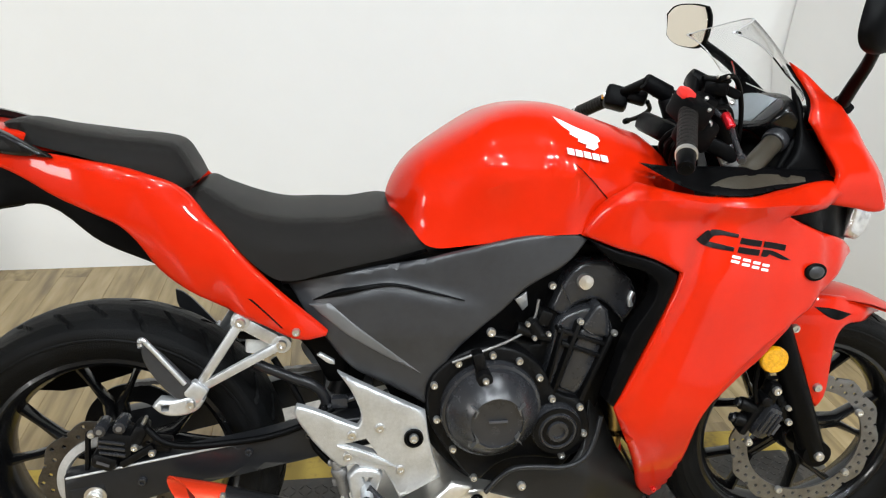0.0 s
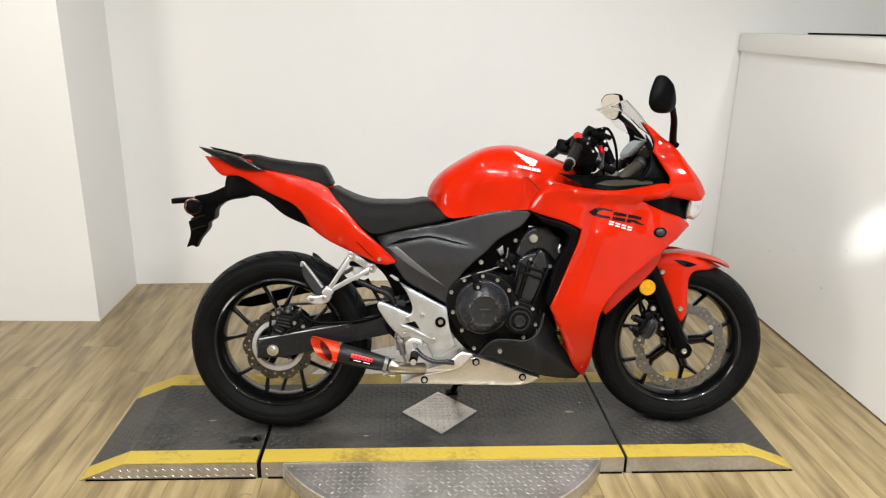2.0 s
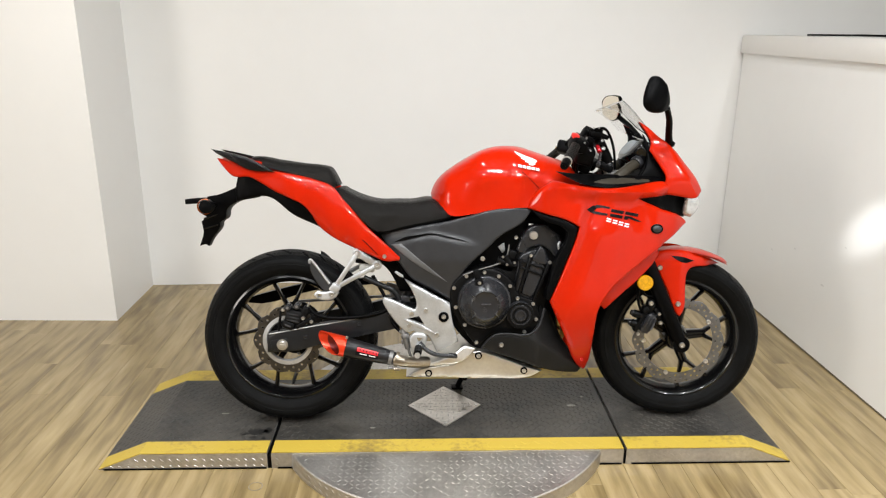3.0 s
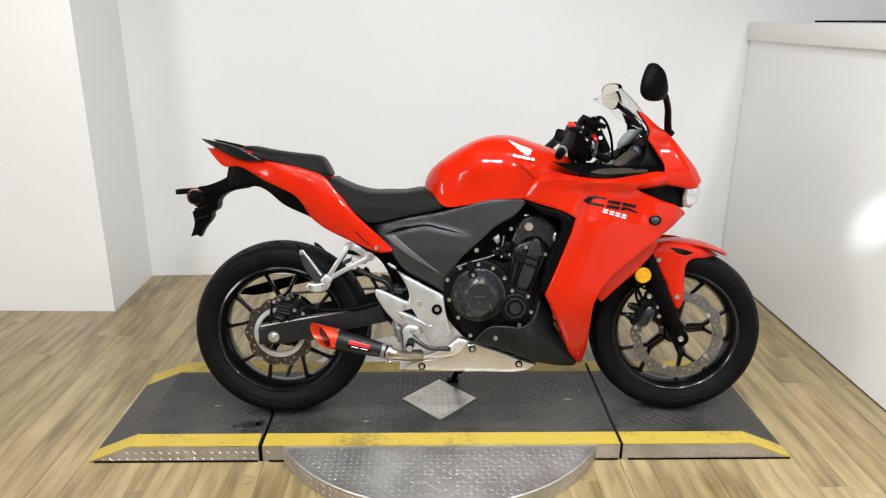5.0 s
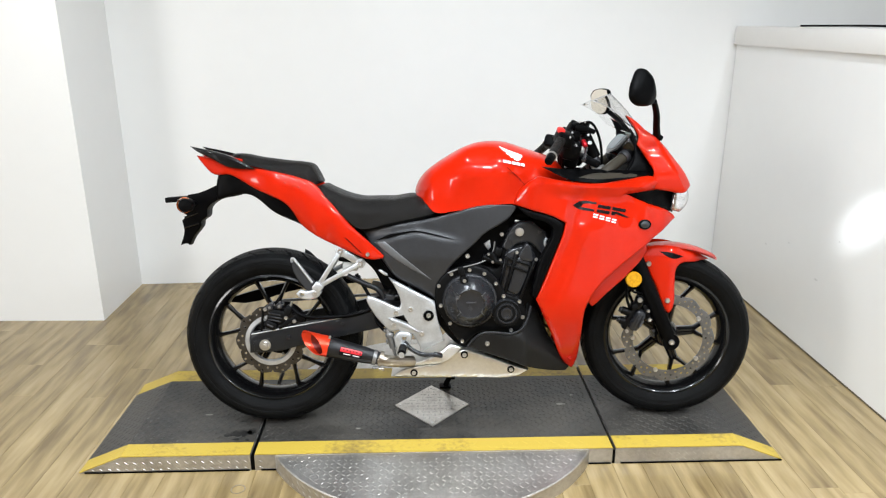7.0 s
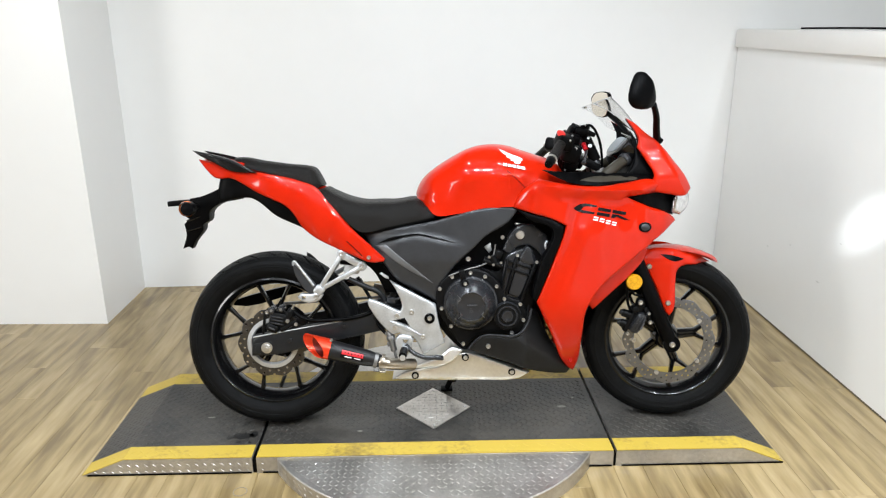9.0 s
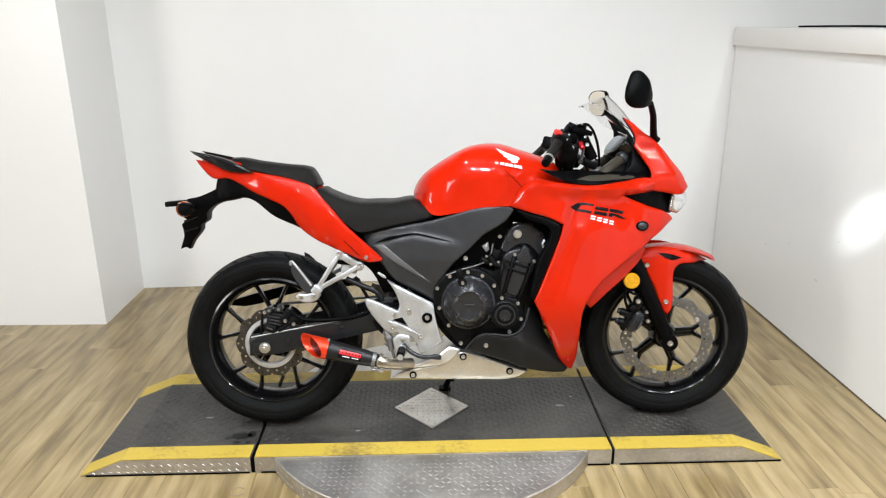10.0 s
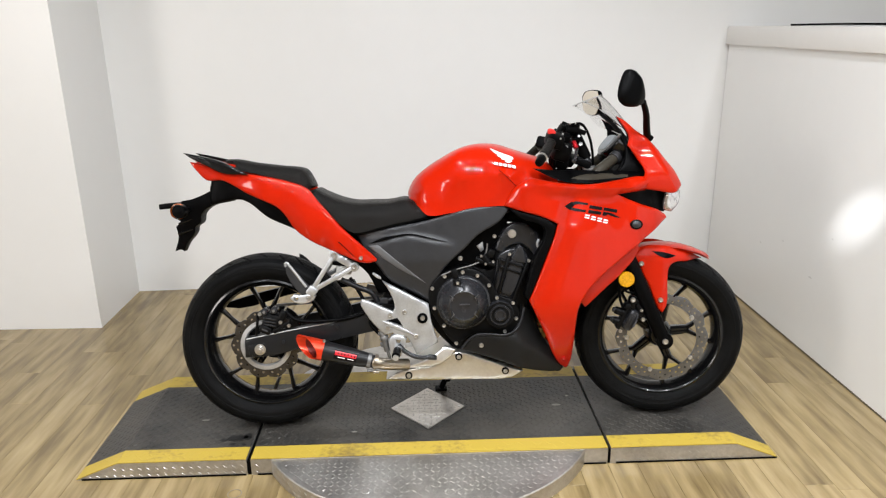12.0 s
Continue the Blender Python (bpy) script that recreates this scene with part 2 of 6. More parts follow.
def rod(bm, a, b, r1, r2=None, seg=16, bevel=0.0):
    """A round bar from a to b."""
    a, b = Vector(a), Vector(b)
    d = b - a
    m = Matrix.Translation((a + b) / 2) @ d.to_track_quat("Z", "Y").to_matrix().to_4x4()
    r = bmesh.ops.create_cone(bm, cap_ends=True, segments=seg, radius1=r1, radius2=r1 if r2 is None else r2, depth=d.length, matrix=m)
    if bevel:
        vs = set(r["verts"])
        es = [e for e in bm.edges if e.verts[0] in vs and e.verts[1] in vs and len(e.link_faces) == 2 and any(len(f.verts) > 4 for f in e.link_faces)]
        bmesh.ops.bevel(bm, geom=es, offset=bevel, segments=2, affect="EDGES", profile=0.5)
    return bm


def smooth_line(pts, n=6, closed=False, sharp=55):
    """Points on a curve through pts; corners sharper than the given angle stay corners."""
    p = [Vector(q) for q in pts]
    count = len(p)

    def tangent(i):
        if not closed and i in (0, count - 1):
            return None
        a, b = p[i] - p[i - 1], p[(i + 1) % count] - p[i]
        if a.angle(b, 0) > radians(sharp):
            return None
        return (a / a.length + b / b.length).normalized()
    out = []
    for i in range(count if closed else count - 1):
        a, b = p[i], p[(i + 1) % count]
        d = (b - a).length
        ta, tb = tangent(i), tangent((i + 1) % count)
        ta = (b - a).normalized() if ta is None else ta
        tb = (b - a).normalized() if tb is None else tb
        for k in range(n):
            u = k / n
            out.append((2 * u**3 - 3 * u**2 + 1) * a + (u**3 - 2 * u**2 + u) * d * ta + (3 * u**2 - 2 * u**3) * b + (u**3 - u**2) * d * tb)
    if not closed:
        out.append(p[-1])
    return out


def tube(bm, pts, r, seg=10, n=6, ends=True, radii=None):
    """A round hose or pipe along a smooth line."""
    line = smooth_line(pts, n, sharp=179)
    rings = []
    up = Vector((0, 0, 1))
    for i, q in enumerate(line):
        d = (line[min(i + 1, len(line) - 1)] - line[max(i - 1, 0)]).normalized()
        s = d.cross(up)
        if s.length < 1e-3:
            s = d.cross(Vector((1, 0, 0)))
        s.normalize()
        t = s.cross(d)
        rr = r if radii is None else radii[0] + (radii[1] - radii[0]) * i / (len(line) - 1)
        rings.append([bm.verts.new(q + rr * (math.cos(a) * s + math.sin(a) * t)) for a in [2 * math.pi * k / seg for k in range(seg)]])
    for a, b in zip(rings, rings[1:]):
        for k in range(seg):
            bm.faces.new((a[k], a[(k + 1) % seg], b[(k + 1) % seg], b[k]))
    if ends:
        bm.faces.new(rings[0][::-1])
        bm.faces.new(rings[-1])
    return bm


def lathe(bm, profile, seg=48, m=None, closed=False):
    """Turns (radius, along) points round the Y axis."""
    m = m or Matrix()
    rings = []
    for r, y in profile:
        rings.append([bm.verts.new(m @ Vector((r * math.cos(a), y, r * math.sin(a)))) for a in [2 * math.pi * k / seg for k in range(seg)]])
    pairs = list(zip(rings, rings[1:])) + ([(rings[-1], rings[0])] if closed else [])
    for a, b in pairs:
        for k in range(seg):
            bm.faces.new((a[k], a[(k + 1) % seg], b[(k + 1) % seg], b[k]))
    if not closed:
        for ring in (rings[0], rings[-1]):
            if (ring[0].co - ring[seg // 2].co).length > 1e-4:
                bm.faces.new(ring)
    return bm


def inside(px, pz, poly):
    """Which points lie within a closed outline."""
    hit = np.zeros(len(px), bool)
    for (x1, z1), (x2, z2) in zip(poly, np.roll(poly, -1, 0)):
        if z1 != z2:
            hit ^= ((z1 > pz) != (z2 > pz)) & (px < (x2 - x1) * (pz - z1) / (z2 - z1) + x1)
    return hit


def distance(px, pz, a, b):
    """Distance of points from the nearest of the segments a-b."""
    best = np.full(len(px), 9.0)
    for (x1, z1), (x2, z2) in zip(a, b):
        dx, dz = x2 - x1, z2 - z1
        u = np.clip(((px - x1) * dx + (pz - z1) * dz) / (dx * dx + dz * dz + 1e-12), 0, 1)
        best = np.minimum(best, np.hypot(px - x1 - u * dx, pz - z1 - u * dz))
    return best


def shell(pts, half, r=0.010, thick=0.008, side=-1, both=False, step=0.018, hard=(), holes=(), n=5, sharp=50, bm=None):
    """A body panel from its outline in the side view (x, z). half(x, z): how far it stands out from the middle plane. Its edge rolls
    over with radius r, but for the outline's hard segments. One panel with thickness, or (both) a body right across the machine."""
    count = len(pts)
    line = np.array([(v.x, v.y) for v in smooth_line([(x, z, 0) for x, z in pts], n, True, sharp)])
    nxt = np.roll(line, -1, 0)
    seg_of = np.arange(len(line)) // n
    soft = ~np.isin(seg_of, list(hard))
    area = np.sum(line[:, 0] * nxt[:, 1] - nxt[:, 0] * line[:, 1])
    loops = [line] + [np.array([(v.x, v.y) for v in smooth_line([(x, z, 0) for x, z in h], 4, True, sharp)]) for h in holes]
    tang = nxt - np.roll(line, 1, 0)
    nor = np.stack([-tang[:, 1], tang[:, 0]], 1) * (1 if area > 0 else -1)
    nor /= np.linalg.norm(nor, axis=1)[:, None] + 1e-9
    cand = []
    for f in (0.12, 0.4, 1.0):
        q = line + nor * r * f
        d = distance(q[:, 0], q[:, 1], line, nxt)
        cand.append(q[(d > r * f * 0.93) & inside(q[:, 0], q[:, 1], line)])
    lo, hi = line.min(0), line.max(0)
    gx, gz = np.meshgrid(np.arange(lo[0], hi[0], step), np.arange(lo[1], hi[1], step * 0.87))
    gx = gx + (np.arange(gx.shape[0]) % 2)[:, None] * step / 2
    q = np.stack([gx.ravel(), gz.ravel()], 1)
    d = distance(q[:, 0], q[:, 1], line, nxt)
    cand.append(q[(d > max(r * 1.1, step * 0.4)) & inside(q[:, 0], q[:, 1], line)])
    inner = np.concatenate(cand)
    for h in loops[1:]:
        d = distance(inner[:, 0], inner[:, 1], h, np.roll(h, -1, 0))
        inner = inner[~inside(inner[:, 0], inner[:, 1], h) & (d > 0.003)]
    verts, edges = [], []
    for lp in loops:
        s = len(verts)
        verts += [Vector(v) for v in lp]
        edges += [(s + i, s + (i + 1) % len(lp)) for i in range(len(lp))]
    verts += [Vector(v) for v in inner]
    vs, _, fs, _, _, _ = geometry.delaunay_2d_cdt(verts, edges, [], 0, 1e-5)
    xy = np.array([(v.x, v.y) for v in vs])
    tri = [f for f in fs if len(f) == 3]
    cen = np.array([xy[list(f)].mean(0) for f in tri])
    keep = inside(cen[:, 0], cen[:, 1], line)
    for h in loops[1:]:
        keep &= ~inside(cen[:, 0], cen[:, 1], h)
    tri = [f for f, k in zip(tri, keep) if k]
    ds = distance(xy[:, 0], xy[:, 1], line[soft], nxt[soft]) if soft.any() else np.full(len(xy), 9.0)
    u = 1 - np.clip(ds / r, 0, 1)
    drop = r * (1 - np.sqrt(np.clip(1 - u * u, 0, 1)))
    base = np.array([half(x, z) for x, z in xy])
    bm = bm or bmesh.new()
    if both:
        near = [bm.verts.new((x, -max(b - d, 0.002), z)) for (x, z), b, d in zip(xy, base, drop)]
        far = [bm.verts.new((x, max(b - d, 0.002), z)) for (x, z), b, d in zip(xy, base, drop)]
    else:
        near = [bm.verts.new((x, side * (b - d), z)) for (x, z), b, d in zip(xy, base, drop)]
        far = [bm.verts.new((x, side * (b - r - thick if r < 0.02 else b - d - thick), z)) for (x, z), b, d in zip(xy, base, drop)]
    rim = {}
    for a, b, c in tri:
        bm.faces.new((near[a], near[b], near[c]))
        bm.faces.new((far[c], far[b], far[a]))
        for e in ((a, b), (b, c), (c, a)):
            k = tuple(sorted(e))
            rim[k] = None if k in rim else e
    for e in rim.values():
        if e:
            a, b = e
            bm.faces.new((near[b], near[a], far[a], far[b]))
    loose = [v for v in bm.verts if not v.link_faces]
    for v in loose:
        bm.verts.remove(v)
    return bm


def flat(value):
    return lambda x, z: value


def lerp_table(*pairs):
    """A smooth curve through (where, value) pairs."""
    xs, ys = [p[0] for p in pairs], [p[1] for p in pairs]

    def f(x):
        if x <= xs[0]:
            return ys[0]
        for i in range(len(xs) - 1):
            if x <= xs[i + 1]:
                u = (x - xs[i]) / (xs[i + 1] - xs[i])
                return ys[i] + (ys[i + 1] - ys[i]) * u * u * (3 - 2 * u)
        return ys[-1]
    return f


# ---------------------------------------------------------------- the room
def quad_prism(points, z0, z1):
    bm = bmesh.new()
    low = [bm.verts.new((x, y, z0)) for x, y in points]
    top = [bm.verts.new((x, y, z1)) for x, y in points]
    bm.faces.new(low[::-1])
    bm.faces.new(top)
    for i in range(len(points)):
        j = (i + 1) % len(points)
        bm.faces.new((low[i], low[j], top[j], top[i]))
    return bm


def structure(name, bm, mat, label, category):
    return tagged(part(name, bm, mat, smooth=0), label, category, kind="structure")


floor = structure("floor", quad_prism([(-4.2, -5.0), (4.0, -5.0), (4.0, 2.4), (-4.2, 2.4)], -0.10, -0.004), JOINT, "pale oak-look plank floor with dark joints", "floor")
structure("ceiling", quad_prism([(-4.2, -5.0), (4.0, -5.0), (4.0, 2.4), (-4.2, 2.4)], CEILING, CEILING + 0.1), CEILING_PAINT, "plain dark ceiling of the showroom", "ceiling")
# the back wall runs slightly askew to the platform
BACK = [(-1.762, 1.572), (3.9, 1.806)]
structure("wall_north", quad_prism([BACK[0], BACK[1], (3.9, 1.95), (-1.762, 1.72)], -0.004, CEILING), WALL, "smooth white painted wall behind the motorcycle", "wall")
structure("wall_alcove", quad_prism([(-4.1, 1.10), (-1.760, 1.052), (-1.762, 1.72), (-4.1, 1.72)], -0.004, CEILING), WALL, "white wall block that steps out into the room", "wall")
structure("wall_half", quad_prism([(1.572, -4.9), (1.70, -4.9), (1.70, 1.705), (1.572, 1.70)], -0.004, 1.389), WALL, "white half-height wall beside the platform", "wall")
structure("wall_east", quad_prism([(3.85, -5.0), (4.0, -5.0), (4.0, 1.9), (3.85, 1.9)], -0.004, CEILING), GREY_WALL, "grey wall beyond the half wall", "wall")
structure("wall_west", quad_prism([(-4.2, -5.0), (-4.05, -5.0), (-4.05, 1.7), (-4.2, 1.7)], -0.004, CEILING), GREY_WALL, "plain grey wall of the showroom", "wall")
structure("wall_south", quad_prism([(-4.2, -5.1), (4.0, -5.1), (4.0, -4.95), (-4.2, -4.95)], -0.004, CEILING), TAN_WALL, "plain tan wall behind the camera", "wall")
cap = tagged(part("trim", boxed((0.022, 6.56, 0.088), pose(1.561, -1.59, 1.359), 0.004), TRIM_PAINT), "white painted board along the half wall's top", "trim", kind="structure")
tagged(part("trim", boxed((0.17, 6.55, 0.02), pose(1.636, -1.59, 1.400), 0.004), TRIM_PAINT), "white painted cap of the half wall", "trim", kind="structure")

# ---------------------------------------------------------------- the display platform
PLAT = 0.060


def ramp_height(x):
    """Height of the deck along its length: both ends slope down to the floor."""
    return PLAT * max(0.03, min(1, (x + 1.318) / 0.146, (1.062 - x) / 0.15))


def deck_block(x0, x1, y0, y1, lift=0.0, thick=None, skirt=True):
    """A stretch of platform that follows the ramps."""
    xs = sorted({x0, x1, *[k for k in (-1.172, 0.912) if x0 < k < x1]})
    bm = bmesh.new()
    top = [[bm.verts.new((x, y, ramp_height(x) + lift)) for y in (y0, y1)] for x in xs]
    low = [[bm.verts.new((x, y, 0.0 if thick is None else ramp_height(x) + lift - thick)) for y in (y0, y1)] for x in xs]
    for i in range(len(xs) - 1):
        a, b, c, d = top[i], top[i + 1], low[i], low[i + 1]
        bm.faces.new((a[0], b[0], b[1], a[1]))
        bm.faces.new((c[0], c[1], d[1], d[0]))
        bm.faces.new((a[0], c[0], d[0], b[0]))
        bm.faces.new((a[1], b[1], d[1], c[1]))
    bm.faces.new((top[0][0], top[0][1], low[0][1], low[0][0]))
    bm.faces.new((top[-1][0], low[-1][0], low[-1][1], top[-1][1]))
    return bm


def treads(place, spots, length=0.026, width=0.007, high=0.0016):
    """Raised lozenges of a tread plate. place(u, v): where on the plate and its two directions; spots: (u, v, turn)."""
    verts, faces = [], []
    for u, v, turn in spots:
        o, ex, ey = place(u, v)
        ez = ex.cross(ey)
        c, s = math.cos(turn), math.sin(turn)
        a, b = ex * c + ey * s, ey * c - ex * s
        k = len(verts)
        for du, dv, dh in ((-0.5, 0, 0), (0, -0.5, 0), (0.5, 0, 0), (0, 0.5, 0), (-0.26, 0, 1), (0.26, 0, 1)):
            verts.append(o + a * du * length + b * dv * width + ez * dh * high)
        faces += [(k, k + 1, k + 4), (k + 1, k + 5, k + 4), (k + 1, k + 2, k + 5), (k + 2, k + 3, k + 5), (k + 3, k + 4, k + 5), (k + 3, k, k + 4)]
    me = bpy.data.meshes.new("tread")
    me.from_pydata([tuple(v) for v in verts], [], faces)
    return me


def tread_part(name, me, mat, parent):
    me.materials.append(mat)
    ob = new(name, me)
    ob.parent = parent
    ob["kind"] = "stuff"
    return ob


def tread_spots(x0, x1, y0, y1, pitch=0.026, drop=0.0):
    out = []
    for j in range(int((y1 - y0) / pitch)):
        for i in range(int((x1 - x0) / pitch)):
            if random.random() >= drop:
                out.append((x0 + (i + 0.5) * pitch, y0 + (j + 0.5) * pitch, radians(45 if (i + j) % 2 else -45)))
    return out


def on_deck(lift):
    def place(u, v):
        slope = (ramp_height(u + 0.002) - ramp_height(u - 0.002)) / 0.004
        ex = Vector((1, 0, slope)).normalized()
        return Vector((u, v, ramp_height(u) + lift)), ex, Vector((0, 1, 0))
    return place


FRONT, REAR = -0.236, 0.370
platform = tagged(new("display_platform"), "low three-section steel display platform with yellow edges", "platform")
for x0, x1, label in ((-1.316, -0.748, "worn dark ramp section"), (-0.734, 0.469, "worn dark tread-plate deck"), (0.479, 1.060, "worn dark ramp section")):
    sec = part("deck_section", deck_block(x0, x1, FRONT, REAR, -0.002), PLATE_STEEL, platform, label, smooth=0)
    part("deck_plate", deck_block(x0 + 0.001, x1 - 0.001, FRONT + 0.073, REAR - 0.088, 0.002, 0.003), DECK, sec, "worn black-painted deck plate", smooth=0)
    part("edge_stripe", deck_block(x0 + 0.001, x1 - 0.001, FRONT + 0.001, FRONT + 0.073, 0.0022, 0.003), YELLOW, sec, "scuffed yellow safety stripe", smooth=0)
    part("edge_stripe", deck_block(x0 + 0.001, x1 - 0.001, REAR - 0.088, REAR - 0.001, 0.0022, 0.003), YELLOW, sec, "scuffed yellow safety stripe", smooth=0)
    tread_part("tread", treads(on_deck(0.002), tread_spots(x0 + 0.01, x1 - 0.01, FRONT + 0.08, REAR - 0.09, 0.019), 0.021, 0.0058, 0.0014), DECK, sec)
    tread_part("tread", treads(on_deck(0.0022), tread_spots(x0 + 0.01, x1 - 0.01, FRONT + 0.006, FRONT + 0.066, 0.024, 0.3), high=0.0008), YELLOW, sec)
    side = [(u, v, t) for u, v, t in [(x0 + 0.02 + i * 0.028, 0.012 + j * 0.024, radians(-38)) for i in range(int((x1 - x0) / 0.028)) for j in range(2)] if v < ramp_height(u) - 0.008 and not -0.70 < u < 0.44]
    tread_part("tread", treads(lambda u, v: (Vector((u, FRONT, v)), Vector((1, 0, 0)), Vector((0, 0, 1))), side, 0.016, 0.0038, 0.0018), PLATE_STEEL, sec)
    # black strip painted in for the shadow gap under the skirt
    part("shadow_strip", quad_prism([(x0 + 0.02, FRONT - 0.0025), (x1 - 0.004, FRONT - 0.0025), (x1 - 0.004, FRONT + 0.02), (x0 + 0.02, FRONT + 0.02)], 0.0, 0.0055), BLACK, sec, "black strip for the shadow gap along the bottom edge", smooth=0)

for gx, gw in ((-0.741, 0.013), (0.474, 0.009)):
    part("joint_filler", boxed((gw, REAR - FRONT - 0.006, 0.050), pose(gx, (FRONT + REAR) / 2, 0.025)), BLACK, platform, "black gap between two sections", smooth=0)


def blot(name, x, y, w, d, mat, parent, seed):
    """An irregular thin mark lying on the deck."""
    rng = random.Random(seed)
    bm = bmesh.new()
    ring = []
    for i in range(28):
        a = 2 * math.pi * i / 28
        f = 0.62 + 0.38 * rng.random()
        u, v = x + w * f * math.cos(a), y + d * f * math.sin(a)
        ring.append((bm.verts.new((u, v, ramp_height(u) + 0.0040)), bm.verts.new((u, v, ramp_height(u) + 0.0022))))
    bm.faces.new([a for a, b in ring])
    for i in range(28):
        (a, b), (c, d2) = ring[i], ring[(i + 1) % 28]
        bm.faces.new((a, b, d2, c))
    return part(name, bm, mat, parent, smooth=0)


TAR = material("oily_black_stain", (0.014, 0.0135, 0.013), 0.38, 0, 0.3, 40, 0.2, 200)
SCUFF = material("pale_scuffed_paint", (0.22, 0.21, 0.19), 0.6, 0, 0.3, 60, 0.2, 200)
for x, y, w, d, mat, seed in ((-0.802, -0.108, 0.044, 0.024, TAR, 3), (-0.770, -0.098, 0.018, 0.022, TAR, 4), (-0.850, -0.118, 0.016, 0.010, TAR, 5), (-0.815, -0.145, 0.012, 0.006, TAR, 11), (-0.775, -0.150, 0.007, 0.005, TAR, 12), (0.345, 0.055, 0.020, 0.008, SCUFF, 6), (-0.95, 0.02, 0.016, 0.005, SCUFF, 7), (0.40, 0.12, 0.008, 0.006, SCUFF, 8), (-0.40, -0.09, 0.012, 0.005, SCUFF, 9)):
    blot("stain" if mat is TAR else "scuff", x, y, w, d, mat, platform, seed)

turntable = tagged(new("turntable"), "round steel tread-plate turntable under the platform", "turntable")
turntable.location = (-0.138, 0.060, 0)
disc_bm = lathe(bmesh.new(), [(0.6, 0.0), (0.605, 0.002), (0.605, -0.053), (0.602, -0.0565), (0.0, -0.0565)][::1], 128)
turn_disc = part("turntable_disc", disc_bm, PLATE_STEEL, turntable, "worn steel tread plate", pose(0, 0, 0, -90, 0, 0), 30)
spots = []
for j in range(-30, 30):
    for i in range(-30, 30):
        u, v = (i + 0.5) * 0.020, (j + 0.5) * 0.020
        if math.hypot(u, v) < 0.59 and not FRONT - 0.07 < v < REAR - 0.05:
            if random.random() < 0.70 + 0.30 * min(1, abs(u) / 0.35):
                spots.append((u, v, radians(40 if (i + j) % 2 else -40)))
tread_part("tread", treads(lambda u, v: (Vector((u, v, 0.0565)), Vector((1, 0, 0)), Vector((0, 1, 0))), spots, 0.0165, 0.0040, 0.0009), PLATE_STEEL, turntable)
rim_spots = [(a * 2 * math.pi / 130, 0.014 + 0.024 * j, radians(-40)) for a in range(130) for j in range(2)]
tread_part("tread", treads(lambda u, v: (Vector((0.605 * math.cos(u), 0.605 * math.sin(u), v)), Vector((-math.sin(u), math.cos(u), 0)), Vector((0, 0, 1))), rim_spots, 0.016, 0.004, 0.0012), PLATE_STEEL, turntable)

bm = bmesh.new()
for z in (PLAT + 0.001, PLAT + 0.0065):
    bm.faces.new([bm.verts.new((-0.137 + dx, 0.061 + dy, z)) for dx, dy in ((-0.138, 0), (0, -0.147), (0.138, 0), (0, 0.147))])
ring = [f.verts[:] for f in bm.faces]
for i in range(4):
    bm.faces.new((ring[0][i], ring[0][(i + 1) % 4], ring[1][(i + 1) % 4], ring[1][i]))
diamond = tagged(part("cover_plate", bm, PLATE_LIGHT, smooth=0), "bright steel diamond-shaped cover plate on the deck", "cover plate")
spots = []
for j in range(-8, 8):
    for i in range(-8, 8):
        u, v = (i + 0.5) * 0.021, (j + 0.5) * 0.021
        if abs(u) / 0.138 + abs(v) / 0.147 < 0.88:
            spots.append((u - 0.137, v + 0.061, radians(0 if (i + j) % 2 else 90)))
tread_part("tread", treads(lambda u, v: (Vector((u, v, PLAT + 0.0065)), Vector((1, 0, 0)), Vector((0, 1, 0))), spots, 0.026, 0.007, 0.0015), PLATE_STEEL, diamond)
for dx, dy in ((-0.118, 0), (0.118, 0), (0, 0.127), (0, -0.127)):
    part("screw", rod(bmesh.new(), (-0.137 + dx, 0.061 + dy, PLAT + 0.005), (-0.137 + dx, 0.061 + dy, PLAT + 0.0085), 0.005, seg=10), STEEL, diamond)

# ---------------------------------------------------------------- the motorcycle, leaning on its side stand
LEAN_ANGLE = 10.0
bike = tagged(new("motorcycle"), "red and black sport motorcycle leaning on its side stand", "motorcycle")
bike.matrix_world = pose(0, 0, PLAT + 0.002, -LEAN_ANGLE, 0, 0)


def mirrored(make, name, mat, label="", **kw):
    """The same panel on both flanks of the machine."""
    return [part(name, make(side), mat, bike, label, **kw) for side in (-1, 1)]


def bolt(parent, x, y, z, r=0.007, mat=None, side=-1, deep=0.010):
    bm = bmesh.new()
    lathe(bm, [(r, 0.0), (r, deep * 0.6), (r * 0.82, deep * 0.85), (r * 0.5, deep * 0.85), (r * 0.42, deep * 0.5), (0.0, deep * 0.5)], 14)
    return part("bolt", bm, mat or STEEL, parent, at=pose(x, y, z) @ Matrix.Diagonal((1, side, 1, 1)))


